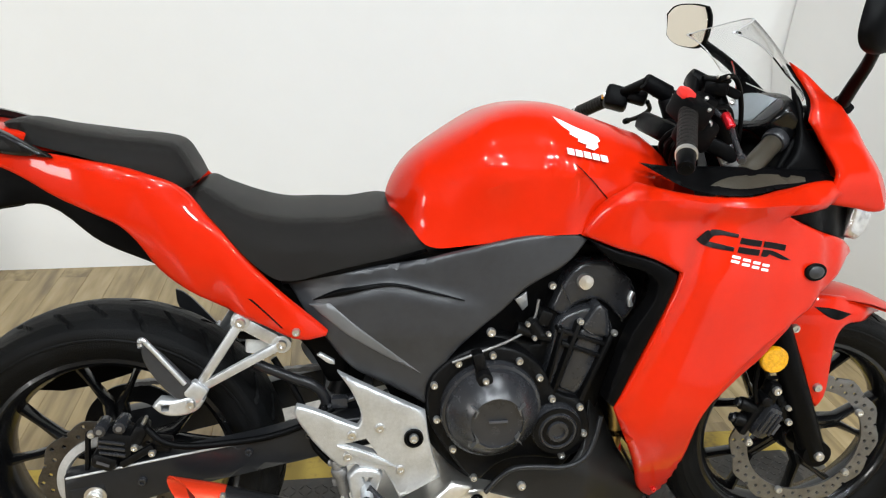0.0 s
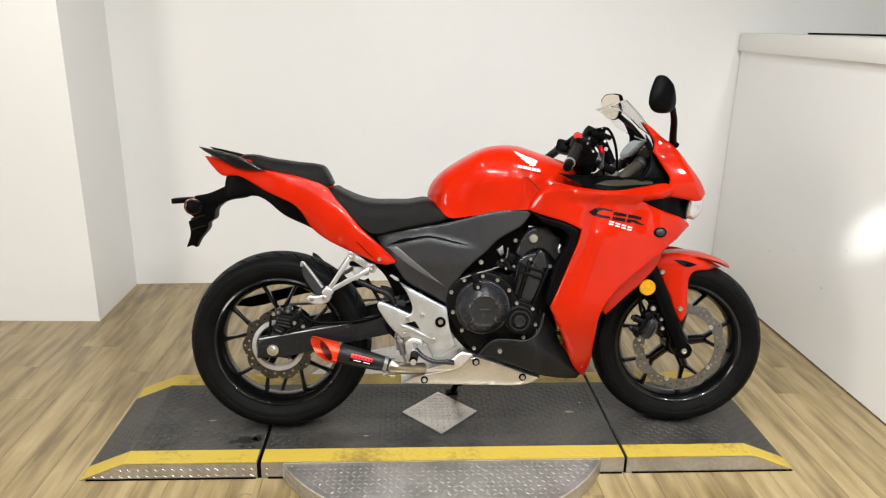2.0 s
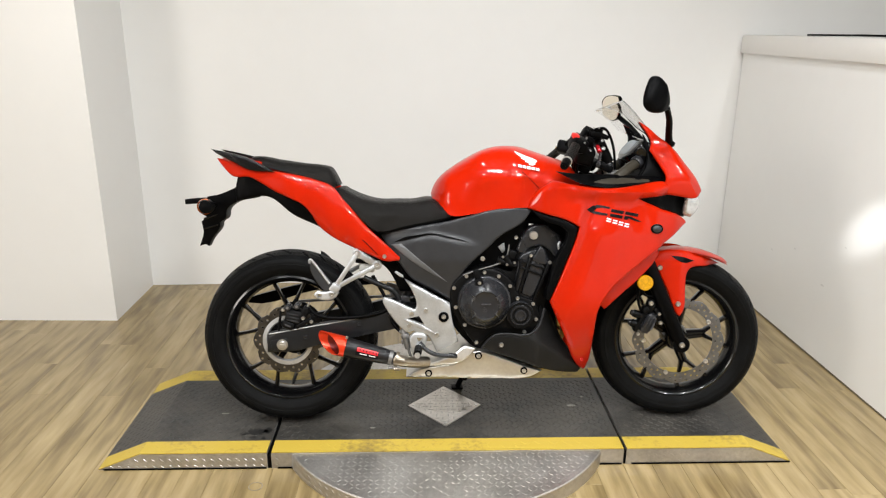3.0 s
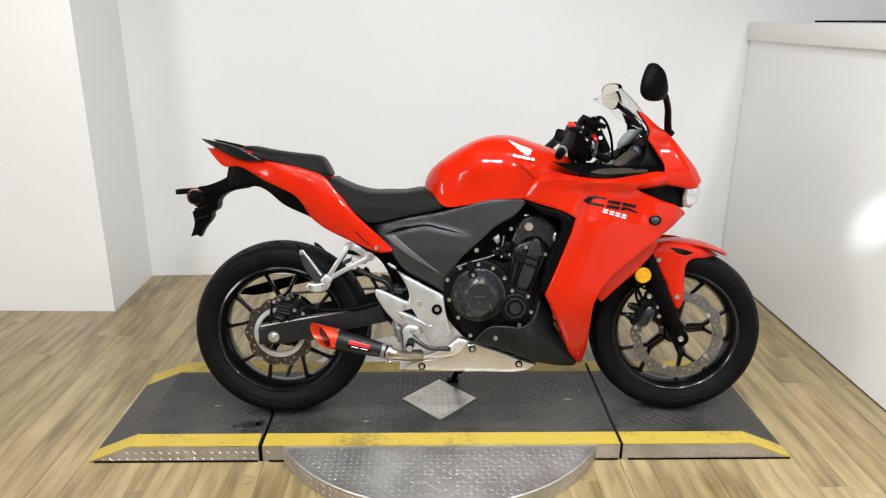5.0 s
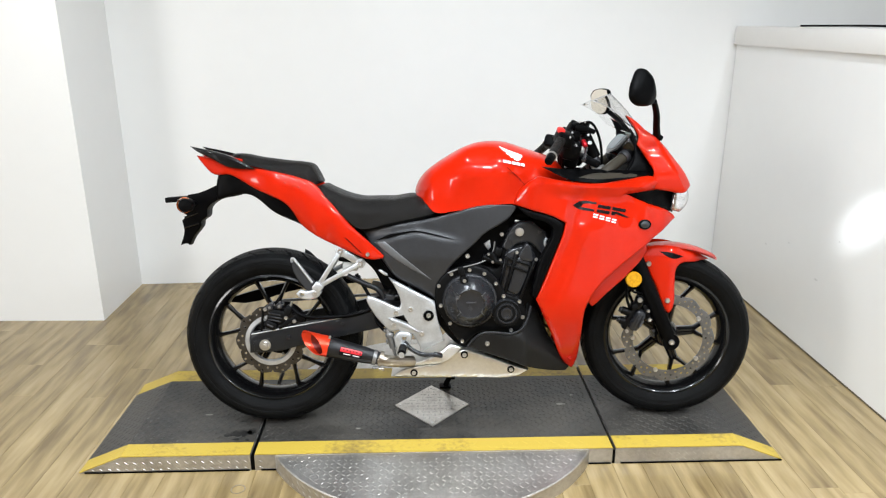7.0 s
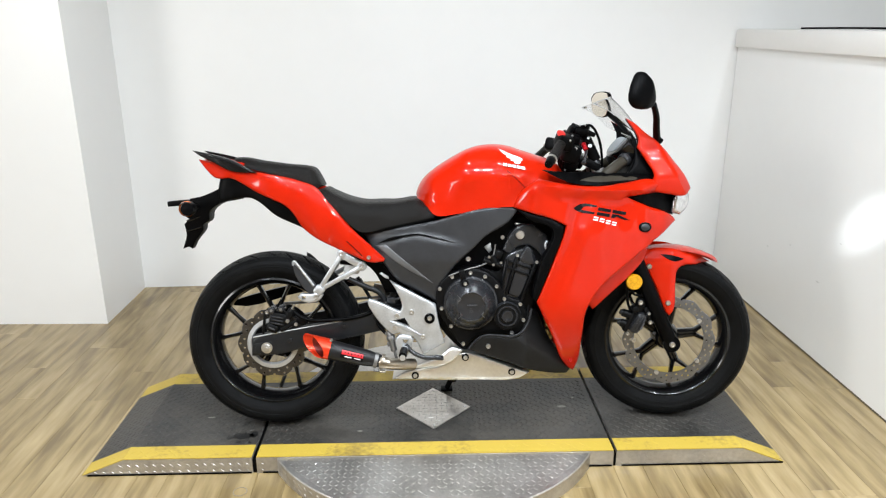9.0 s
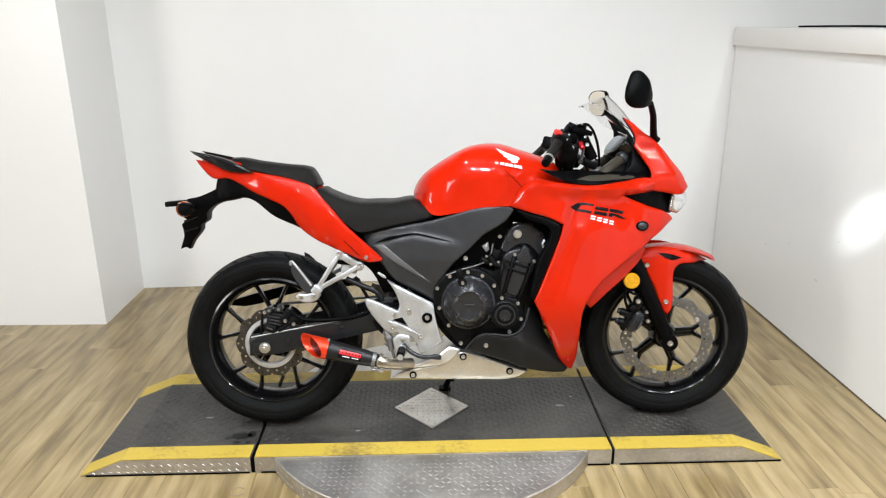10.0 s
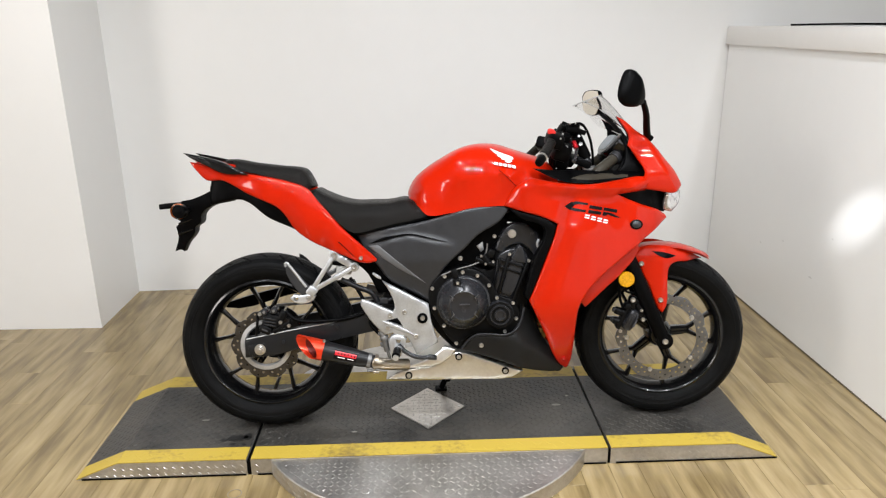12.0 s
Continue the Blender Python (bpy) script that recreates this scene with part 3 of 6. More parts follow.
# wheels
def treaded(bm, radius, rim_r, w, profile, seg=760):
    """A tyre with sweeping grooves cut into its tread."""
    fine = []
    for (r0, y0), (r1, y1) in zip(profile, profile[1:]):
        n = 7 if max(r0, r1) > rim_r + (radius - rim_r) * 0.72 else 1
        fine += [(r0 + (r1 - r0) * k / n, y0 + (y1 - y0) * k / n) for k in range(n)]
    fine.append(profile[-1])
    rings = []
    for i in range(seg):
        a = 2 * math.pi * i / seg
        row = []
        for r, y in fine:
            t = y / w
            deep = 0.0
            if 0.10 < abs(t) < 0.90 and r > rim_r + (radius - rim_r) * 0.7:
                for count, shift, slope, lo, hi in ((15, 0.0, 0.24, 0.12, 0.62), (15, 0.5, 0.20, 0.34, 0.88)):
                    pitch = 2 * math.pi / count
                    q = (a + (shift + (0.5 if t > 0 else 0)) * pitch + slope * abs(t) ** 1.3 + pitch / 2) % pitch - pitch / 2
                    if lo < abs(t) < hi and abs(q) * radius < 0.0046:
                        deep = 0.0048
            rr = r - deep
            row.append(bm.verts.new((rr * math.cos(a), y * (1 - deep * 2), rr * math.sin(a))))
        rings.append(row)
    for i in range(seg):
        a, b = rings[i], rings[(i + 1) % seg]
        for k in range(len(fine)):
            j = (k + 1) % len(fine)
            bm.faces.new((a[k], a[j], b[j], b[k]))
    return bm


def wheel(name, x, radius, width, rim_r, first, label, stemmed=False):
    bm = bmesh.new()
    w = width * 0.5
    lathe(bm, [(rim_r + 0.003, -w * 0.80), (rim_r - 0.004, -w * 0.83), (rim_r - 0.014, -w * 0.72), (rim_r - 0.020, -w * 0.40), (rim_r - 0.026, -w * 0.2), (rim_r - 0.026, w * 0.2), (rim_r - 0.020, w * 0.40), (rim_r - 0.014, w * 0.72), (rim_r - 0.004, w * 0.83), (rim_r + 0.003, w * 0.80), (rim_r - 0.004, w * 0.5), (rim_r - 0.012, 0), (rim_r - 0.004, -w * 0.5)], 72, closed=True)
    rim = part(name, bm, GLOSS_BLACK, bike, label, pose(x, 0, radius))
    bm = bmesh.new()
    k = radius
    treaded(bm, radius, rim_r, w, [(rim_r - 0.001, -w * 0.74), (rim_r + 0.006, -w * 0.86), (rim_r + (k - rim_r) * 0.30, -w * 0.97), (rim_r + (k - rim_r) * 0.34, -w * 0.985), (rim_r + (k - rim_r) * 0.46, -w * 0.985), (rim_r + (k - rim_r) * 0.48, -w * 1.005), (rim_r + (k - rim_r) * 0.51, -w * 1.005), (rim_r + (k - rim_r) * 0.53, -w * 0.985), (rim_r + (k - rim_r) * 0.58, -w * 0.995), (rim_r + (k - rim_r) * 0.72, -w * 0.94), (rim_r + (k - rim_r) * 0.86, -w * 0.74), (rim_r + (k - rim_r) * 0.95, -w * 0.44), (k, -w * 0.12),
               (k, w * 0.12), (rim_r + (k - rim_r) * 0.95, w * 0.44), (rim_r + (k - rim_r) * 0.86, w * 0.74), (rim_r + (k - rim_r) * 0.72, w * 0.94), (rim_r + (k - rim_r) * 0.55, w), (rim_r + (k - rim_r) * 0.30, w * 0.97), (rim_r + 0.006, w * 0.86), (rim_r - 0.001, w * 0.74)])
    part("tyre", bm, RUBBER, rim, "worn black road tyre")
    bm = bmesh.new()
    lathe(bm, [(0.018, -0.062), (0.034, -0.06), (0.040, -0.052), (0.046, -0.03), (0.050, 0), (0.046, 0.03), (0.040, 0.052), (0.034, 0.06), (0.018, 0.062)], 36)
    part("hub", bm, GLOSS_BLACK, rim)
    me = None
    for i in range(5):
        turn = pose(0, 0, 0, 0, -(first + 72 * i), 0)
        if me is None:
            bm = bmesh.new()
            inner, mid, outer = 0.042, rim_r * 0.50, rim_r - 0.022
            for s in (-1, 1):
                a0, a1 = Vector((inner, 0, s * 0.010)), Vector((mid, 0, s * 0.012))
                if stemmed:
                    a0, a1 = Vector((0.025, 0, s * 0.006)), Vector((0.104, 0, s * 0.0055))
                a2 = Vector((outer * math.cos(radians(16.5)), 0, s * outer * math.sin(radians(16.5))))
                prev = None
                for q, t, h in ((a0, 0.012, 0.022), (a1, 0.0095, 0.017), (a1 * 0.45 + a2 * 0.55, 0.0062, 0.015), (a2, 0.0085, 0.017)):
                    ringv = [bm.verts.new(q + Vector((0, dy * h, dz * t))) for dy, dz in ((-1, -0.35), (-1, 0.35), (-0.5, 1), (0.5, 1), (1, 0.35), (1, -0.35), (0.5, -1), (-0.5, -1))]
                    if prev:
                        for k8 in range(8):
                            bm.faces.new((prev[k8], prev[(k8 + 1) % 8], ringv[(k8 + 1) % 8], ringv[k8]))
                    else:
                        bm.faces.new(ringv)
                    prev = ringv
                bm.faces.new(prev[::-1])
            ob = part("spoke", bm, GLOSS_BLACK, rim, at=turn, smooth=35)
            me = ob.data
        else:
            ob = new("spoke", me)
            ob.parent, ob.matrix_local = rim, turn
    return rim


def wave_disc(outer, inner, waves, y, rows, parent, x, z, label, mat):
    pts = [((outer - 0.004 + 0.004 * math.cos(waves * a)) * math.cos(a), (outer - 0.004 + 0.004 * math.cos(waves * a)) * math.sin(a)) for a in [2 * math.pi * k / (waves * 6) for k in range(waves * 6)]]
    hole = [(inner * math.cos(a), inner * math.sin(a)) for a in [2 * math.pi * k / 40 for k in range(40)]]
    holes = [hole]
    for r, count, off in rows:
        for k in range(count):
            a = 2 * math.pi * (k + off) / count
            holes.append([(r * math.cos(a) + 0.0040 * math.cos(b), r * math.sin(a) + 0.0040 * math.sin(b)) for b in (0.5, 2.1, 3.6, 5.2)])
    bm = shell(pts, flat(-y), 0.0008, 0.004, -1, step=0.02, holes=holes, n=1, sharp=180)
    return part("brake_disc", bm, mat, parent, label, pose(x, 0, z), 30)


rear_wheel = wheel("rear_wheel", -0.693, 0.310, 0.152, 0.222, 92, "gloss black cast rear wheel")
front_wheel = wheel("front_wheel", 0.706, 0.300, 0.118, 0.218, 77, "gloss black cast front wheel", True)
wave_disc(0.162, 0.122, 12, -0.072, [(0.152, 24, 0), (0.142, 24, 0.5), (0.132, 24, 0)], front_wheel, 0, 0, "drilled wave-edged front brake disc", DISC)
wave_disc(0.122, 0.088, 10, -0.088, [(0.113, 20, 0), (0.100, 20, 0.5)], rear_wheel, 0, 0, "drilled wave-edged rear brake disc", REAR_DISC)
bm = lathe(bmesh.new(), [(0.088, -0.093), (0.074, -0.095), (0.070, -0.09), (0.070, -0.084), (0.088, -0.084)], 48, closed=True)
part("disc_carrier", bm, DULL_RING, rear_wheel, "plain aluminium ring")
for a in range(5):
    an = radians(36 + 72 * a)
    bolt(front_wheel, 0.124 * math.cos(an), -0.076, 0.124 * math.sin(an), 0.008)

# painted bodywork
FAIR_X = lerp_table((0.12, 0.180), (0.20, 0.212), (0.29, 0.226), (0.40, 0.220), (0.50, 0.203), (0.565, 0.192), (0.62, 0.165), (0.70, 0.118))
CREASE = lerp_table((0.12, 0.800), (0.20, 0.835), (0.40, 0.822), (0.50, 0.816), (0.64, 0.840))


def fairing_half(x, z):
    h = FAIR_X(x)
    if z < 0.50:
        h -= 1.45 * (0.50 - z) ** 2
    v = CREASE(x) + 0.014 - z
    if v < 0:
        h += 0.75 * v
    else:
        tuck = v / 0.035 if v < 0.035 else max(0.0, 1 - (v - 0.035) / 0.10)
        h -= 0.019 * tuck * max(0.0, min(1.0, (x - 0.20) / 0.12))
    d = (z - 0.466) - (x - 0.206) * 2.9
    h -= 0.016 * max(0.0, min(1.0, 1 - abs(d + 0.10) / 0.12)) * max(0.0, min(1.0, (z - 0.35) / 0.2))
    return h


FAIRING = [(0.130, 0.780), (0.139, 0.806), (0.166, 0.843), (0.212, 0.873), (0.287, 0.858), (0.370, 0.848), (0.426, 0.849), (0.500, 0.858), (0.604, 0.868), (0.640, 0.848), (0.636, 0.826), (0.502, 0.812), (0.577, 0.781), (0.686, 0.738), (0.694, 0.726), (0.606, 0.664), (0.526, 0.605), (0.479, 0.568), (0.414, 0.511), (0.377, 0.454), (0.368, 0.425), (0.364, 0.338), (0.361, 0.208), (0.355, 0.194), (0.336, 0.209), (0.304, 0.251), (0.265, 0.340), (0.206, 0.466), (0.234, 0.533), (0.262, 0.608), (0.289, 0.683), (0.298, 0.721), (0.251, 0.744), (0.185, 0.763)]
mirrored(lambda s: shell(FAIRING, fairing_half, 0.008, 0.005, s, step=0.016, sharp=38), "side_fairing", RED, "glossy red side fairing")

LIP = [(0.575, 0.650), (0.526, 0.604), (0.479, 0.567), (0.414, 0.510), (0.380, 0.456), (0.404, 0.430), (0.450, 0.472), (0.512, 0.524), (0.562, 0.572), (0.602, 0.622)]
mirrored(lambda s: shell(LIP, lambda x, z: fairing_half(x, z) - 0.050, 0.004, 0.004, s, step=0.02), "inner_fairing_lip", RED, "shaded red inner lip of the fairing")

TANK_X = lerp_table((-0.20, 0.095), (-0.13, 0.138), (-0.02, 0.165), (0.10, 0.176), (0.20, 0.168), (0.34, 0.118))


def tank_half(x, z):
    h = TANK_X(x)
    side = (x - 0.073) * 0.61 + (z - 0.916) * 0.79
    h += 0.007 * max(0.0, min(1.0, (side + 0.004) / 0.010)) * max(0.0, min(1.0, (x - 0.02) / 0.06))
    h += 0.006 * max(0.0, min(1.0, (side + 0.025) / 0.010)) * max(0.0, min(1.0, x / 0.06))
    knee = max(0.0, 1 - ((x + 0.05) / 0.14) ** 2) * max(0.0, 1 - ((z - 0.80) / 0.07) ** 2)
    lean = max(0.0, z - 0.895) * max(0.0, min(1.0, (x + 0.02) / 0.14))
    return h - 0.014 * knee - 0.85 * lean


TANK = [(-0.190, 0.812), (-0.186, 0.838), (-0.166, 0.872), (-0.126, 0.907), (-0.066, 0.945), (-0.016, 0.971), (0.023, 0.984), (0.073, 0.989), (0.122, 0.985), (0.172, 0.969), (0.231, 0.949), (0.285, 0.930), (0.322, 0.891), (0.30, 0.830), (0.128, 0.782), (0.096, 0.781), (0.021, 0.771), (-0.054, 0.758), (-0.125, 0.752), (-0.157, 0.781)]
part("fuel_tank", shell(TANK, tank_half, 0.095, both=True, step=0.0065, hard=(12, 13, 14, 15, 16, 17, 18, 19), n=6, sharp=70), RED, bike, "glossy red fuel tank", smooth=60)

TAIL_X = lerp_table((-0.91, 0.070), (-0.80, 0.085), (-0.65, 0.112), (-0.50, 0.136), (-0.42, 0.150), (-0.355, 0.166), (-0.30, 0.154))


TAIL_MID = lerp_table((-0.93, 0.932), (-0.80, 0.884), (-0.70, 0.850), (-0.60, 0.805), (-0.50, 0.742), (-0.40, 0.660), (-0.30, 0.590))


def tail_half(x, z):
    return TAIL_X(x) - 2.6 * min(0.08, abs(z - TAIL_MID(x))) ** 2


TAIL = [(-0.925, 0.944), (-0.871, 0.933), (-0.803, 0.906), (-0.728, 0.900), (-0.654, 0.888), (-0.580, 0.870), (-0.528, 0.849), (-0.488, 0.802), (-0.452, 0.766), (-0.410, 0.715), (-0.353, 0.664), (-0.298, 0.609), (-0.301, 0.600), (-0.339, 0.598), (-0.417, 0.626), (-0.511, 0.666), (-0.576, 0.713), (-0.606, 0.761), (-0.630, 0.786), (-0.676, 0.809), (-0.731, 0.834), (-0.777, 0.861), (-0.813, 0.879), (-0.870, 0.881), (-0.904, 0.914)]
mirrored(lambda s: shell(TAIL, tail_half, 0.007, 0.005, s, step=0.016), "tail_panel", RED, "glossy red tail panel")

PILLION = [(-0.818, 0.943), (-0.799, 0.950), (-0.714, 0.937), (-0.626, 0.925), (-0.574, 0.920), (-0.543, 0.911), (-0.526, 0.887), (-0.510, 0.854), (-0.517, 0.847), (-0.539, 0.845), (-0.567, 0.855), (-0.623, 0.878), (-0.679, 0.895), (-0.734, 0.907), (-0.794, 0.923)]
PIL_X = lerp_table((-0.80, 0.066), (-0.65, 0.090), (-0.53, 0.088))
part("pillion_seat", shell(PILLION, lambda x, z: PIL_X(x), 0.042, both=True, step=0.014, hard=(8, 9, 10, 11, 12, 13)), VINYL, bike, "black vinyl pillion seat")

SEAT = [(-0.523, 0.838), (-0.503, 0.845), (-0.479, 0.833), (-0.428, 0.810), (-0.372, 0.797), (-0.316, 0.797), (-0.260, 0.797), (-0.188, 0.805), (-0.157, 0.787), (-0.125, 0.758), (-0.129, 0.746), (-0.205, 0.731), (-0.280, 0.717), (-0.376, 0.700), (-0.412, 0.724), (-0.475, 0.790)]
SEAT_X = lerp_table((-0.51, 0.118), (-0.42, 0.142), (-0.30, 0.146), (-0.20, 0.138), (-0.12, 0.122))
part("rider_seat", shell(SEAT, lambda x, z: SEAT_X(x) + 0.12 * min(0, 0.76 - z), 0.042, both=True, step=0.014, hard=(8, 9, 10, 11, 12, 13, 14, 15)), VINYL, bike, "black grained vinyl rider seat")
SEAT_TRIM = [(-0.376, 0.701), (-0.280, 0.718), (-0.205, 0.732), (-0.129, 0.747), (-0.124, 0.737), (-0.200, 0.721), (-0.280, 0.706), (-0.372, 0.690)]
mirrored(lambda s: shell(SEAT_TRIM, lambda x, z: SEAT_X(x) - 0.006, 0.003, 0.02, s, step=0.02), "seat_base_edge", BLACK)

COVER = [(-0.369, 0.689), (-0.316, 0.702), (-0.242, 0.714), (-0.130, 0.735), (-0.073, 0.750), (0.001, 0.771), (0.057, 0.779), (0.123, 0.781), (0.146, 0.771), (0.113, 0.730), (0.038, 0.684), (0.001, 0.647), (-0.037, 0.613), (-0.075, 0.572), (-0.094, 0.543), (-0.113, 0.505), (-0.125, 0.455), (-0.151, 0.473), (-0.208, 0.503), (-0.260, 0.536), (-0.304, 0.594), (-0.332, 0.632)]
COVER_X = lerp_table((-0.37, 0.122), (-0.24, 0.152), (-0.10, 0.168), (0.02, 0.174), (0.15, 0.170))


def cover_half(x, z):
    line = 0.690 - 0.02 * abs(x + 0.19) / 0.1
    step_in = max(0.0, min(1.0, (z - line + 0.010) / 0.020)) * max(0.0, min(1.0, (-0.02 - x) / 0.08))
    return COVER_X(x) - 0.20 * max(0.0, 0.60 - z) - 0.012 * step_in


mirrored(lambda s: shell(COVER, cover_half, 0.006, 0.005, s, step=0.013), "side_cover", PLASTIC, "matt dark grey plastic side cover")
ACCENT = [(-0.330, 0.652), (-0.294, 0.657), (-0.215, 0.590), (-0.135, 0.524), (-0.206, 0.563), (-0.262, 0.600)]
mirrored(lambda s: shell(ACCENT, lambda x, z: cover_half(x, z) + 0.003, 0.003, 0.012, s, step=0.02, sharp=10), "accent_strip", PLASTIC_LIGHT, "light grey wedge-shaped accent strip")
SLIT = [(-0.322, 0.660), (-0.279, 0.680), (-0.242, 0.687), (-0.186, 0.693), (-0.130, 0.682), (-0.065, 0.665), (-0.130, 0.6795), (-0.188, 0.690), (-0.242, 0.681), (-0.277, 0.671)]
mirrored(lambda s: shell(SLIT, lambda x, z: COVER_X(x) + 0.002, 0.0015, 0.012, s, step=0.02), "side_cover_slot", BLACK, "black recessed slot")

BEZEL = [(0.141, 0.775), (0.188, 0.758), (0.255, 0.740), (0.292, 0.719), (0.285, 0.683), (0.246, 0.575), (0.207, 0.466), (0.190, 0.480), (0.222, 0.606), (0.258, 0.696), (0.249, 0.714), (0.179, 0.741)]
mirrored(lambda s: shell(BEZEL, lambda x, z: fairing_half(x, z) - 0.006, 0.004, 0.03, s, step=0.02), "fairing_inner_edge", BLACK, "black inner edge of the fairing opening")

BELLY = [(-0.021, 0.304), (0.001, 0.331), (0.026, 0.350), (0.073, 0.351), (0.130, 0.348), (0.158, 0.363), (0.177, 0.392), (0.190, 0.440), (0.205, 0.463), (0.263, 0.327), (0.321, 0.241), (0.345, 0.199), (0.331, 0.187), (0.283, 0.196), (0.207, 0.219), (0.111, 0.257), (0.035, 0.284)]
mirrored(lambda s: shell(BELLY, lambda x, z: 0.197 - 0.10 * max(0, 0.33 - z) - 0.55 * max(0, x - 0.17) - 0.50 * max(0, z - 0.345 + (x - 0.14) * 0.683) * (x > 0.14), 0.006, 0.005, s, step=0.016), "belly_panel", BELLY_BLACK, "matt black belly panel")
GUARD = [(-0.279, 0.190), (-0.240, 0.215), (-0.173, 0.230), (-0.116, 0.238), (-0.077, 0.271), (-0.029, 0.284), (0.038, 0.265), (0.134, 0.228), (0.194, 0.209), (0.150, 0.186), (0.018, 0.183), (-0.130, 0.186)]
part("exhaust_chamber", shell(GUARD, lambda x, z: 0.152 + 0.10 * (z - 0.25), 0.006, both=True, step=0.02), POLISHED, bike, "brushed steel exhaust chamber under the engine")

COWL = [(0.518, 1.072), (0.548, 1.054), (0.582, 1.020), (0.625, 0.990), (0.676, 0.934), (0.714, 0.886), (0.742, 0.836), (0.704, 0.812), (0.650, 0.819), (0.602, 0.826), (0.594, 0.848), (0.600, 0.884), (0.582, 0.920), (0.548, 0.973), (0.555, 0.995), (0.546, 1.024), (0.528, 1.056)]
COWL_H = lerp_table((0.80, 0.158), (0.87, 0.168), (0.95, 0.148), (1.00, 0.132), (1.07, 0.106))
def cowl_half(x, z):
    return COWL_H(z) - 1.0 * max(0, (x - 0.615) - (0.99 - z) * 0.55)


mirrored(lambda s: shell(COWL, cowl_half, 0.008, 0.003, s, step=0.013), "upper_cowl", RED, "glossy red nose cowl side")
LINING = [(0.517, 1.070), (0.548, 1.052), (0.582, 1.018), (0.622, 0.988), (0.640, 0.960), (0.600, 0.905), (0.560, 0.960), (0.553, 0.995), (0.545, 1.022), (0.527, 1.054)]
mirrored(lambda s: shell(LINING, lambda x, z: cowl_half(x, z) - 0.0135, 0.002, 0.004, s, step=0.02), "cowl_lining", BLACK, "black lining inside the nose cowl")
NOSE = [(0.612, 0.985), (0.632, 0.984), (0.678, 0.930), (0.716, 0.884), (0.740, 0.838), (0.706, 0.816), (0.665, 0.845), (0.615, 0.930)]
part("nose_panel", shell(NOSE, lambda x, z: cowl_half(x, z) - 0.012, 0.020, both=True, step=0.014), RED, bike, "glossy red nose centre")
INLET = [(0.490, 0.815), (0.560, 0.822), (0.630, 0.834), (0.694, 0.826), (0.706, 0.790), (0.690, 0.744), (0.584, 0.778)]
mirrored(lambda s: shell(INLET, lambda x, z: fairing_half(x, z) - 0.018, 0.004, 0.03, s, step=0.02), "air_inlet", BLACK, "black inlet below the headlight")
HEAD = [(0.700, 0.820), (0.738, 0.834), (0.750, 0.803), (0.741, 0.769), (0.713, 0.744), (0.680, 0.752), (0.690, 0.800)]
headlight = part("headlight", shell(HEAD, lambda x, z: 0.112 - 0.5 * max(0, x - 0.70), 0.010, both=True, step=0.016), LENS, bike, "clear headlight lens")
part("reflector", shell([(0.698, 0.816), (0.735, 0.829), (0.746, 0.802), (0.737, 0.771), (0.712, 0.749), (0.684, 0.756), (0.692, 0.800)], lambda x, z: 0.106 - 0.5 * max(0, x - 0.70), 0.008, both=True, step=0.02), CHROME, headlight, "bright reflector")

FENDER = [(0.592, 0.604), (0.629, 0.627), (0.680, 0.632), (0.727, 0.626), (0.785, 0.606), (0.850, 0.573), (0.806, 0.570), (0.740, 0.569), (0.722, 0.555), (0.717, 0.510), (0.715, 0.420), (0.700, 0.394), (0.685, 0.410), (0.653, 0.491), (0.622, 0.551)]
FENDER_X = lerp_table((0.59, 0.088), (0.70, 0.092), (0.76, 0.070), (0.85, 0.012))
fenders = mirrored(lambda s: shell(FENDER, lambda x, z: FENDER_X(x) - 0.55 * max(0, z - 0.595) + 0.05 * max(0, 0.52 - z), 0.006, 0.004, s, step=0.016), "front_fender", RED, "glossy red front fender")
bm = bmesh.new()
rows = [[bm.verts.new((0.706 + 0.332 * math.cos(a), y * 0.066, 0.300 + (0.332 - 0.010 * y * y) * math.sin(a))) for y in (-1, -0.5, 0, 0.5, 1)] for a in [radians(62 + 7 * k) for k in range(10)]]
rows2 = [[bm.verts.new(v.co * 1.0 + Vector((0, 0, -0.006))) for v in r] for r in rows]
for g, flip in ((rows, 1), (rows2, -1)):
    for a, b in zip(g, g[1:]):
        for k in range(4):
            bm.faces.new((a[k], a[k + 1], b[k + 1], b[k])[::flip])
crown = part("fender_crown", bm, RED, bike, "red crown of the front fender")


def on_surface(pts, half, r, hard=(), n=5, sharp=50, lift=0.0012):
    """The outer surface of a panel built by shell(), for what is stuck onto it."""
    line = np.array([(v.x, v.y) for v in smooth_line([(x, z, 0) for x, z in pts], n, True, sharp)])
    nxt = np.roll(line, -1, 0)
    soft = ~np.isin(np.arange(len(line)) // n, list(hard))

    def f(x, z):
        d = distance(np.array([x]), np.array([z]), line[soft], nxt[soft])[0]
        u = 1 - min(1, d / r)
        return half(x, z) - r * (1 - math.sqrt(max(0, 1 - u * u))) + lift
    return f


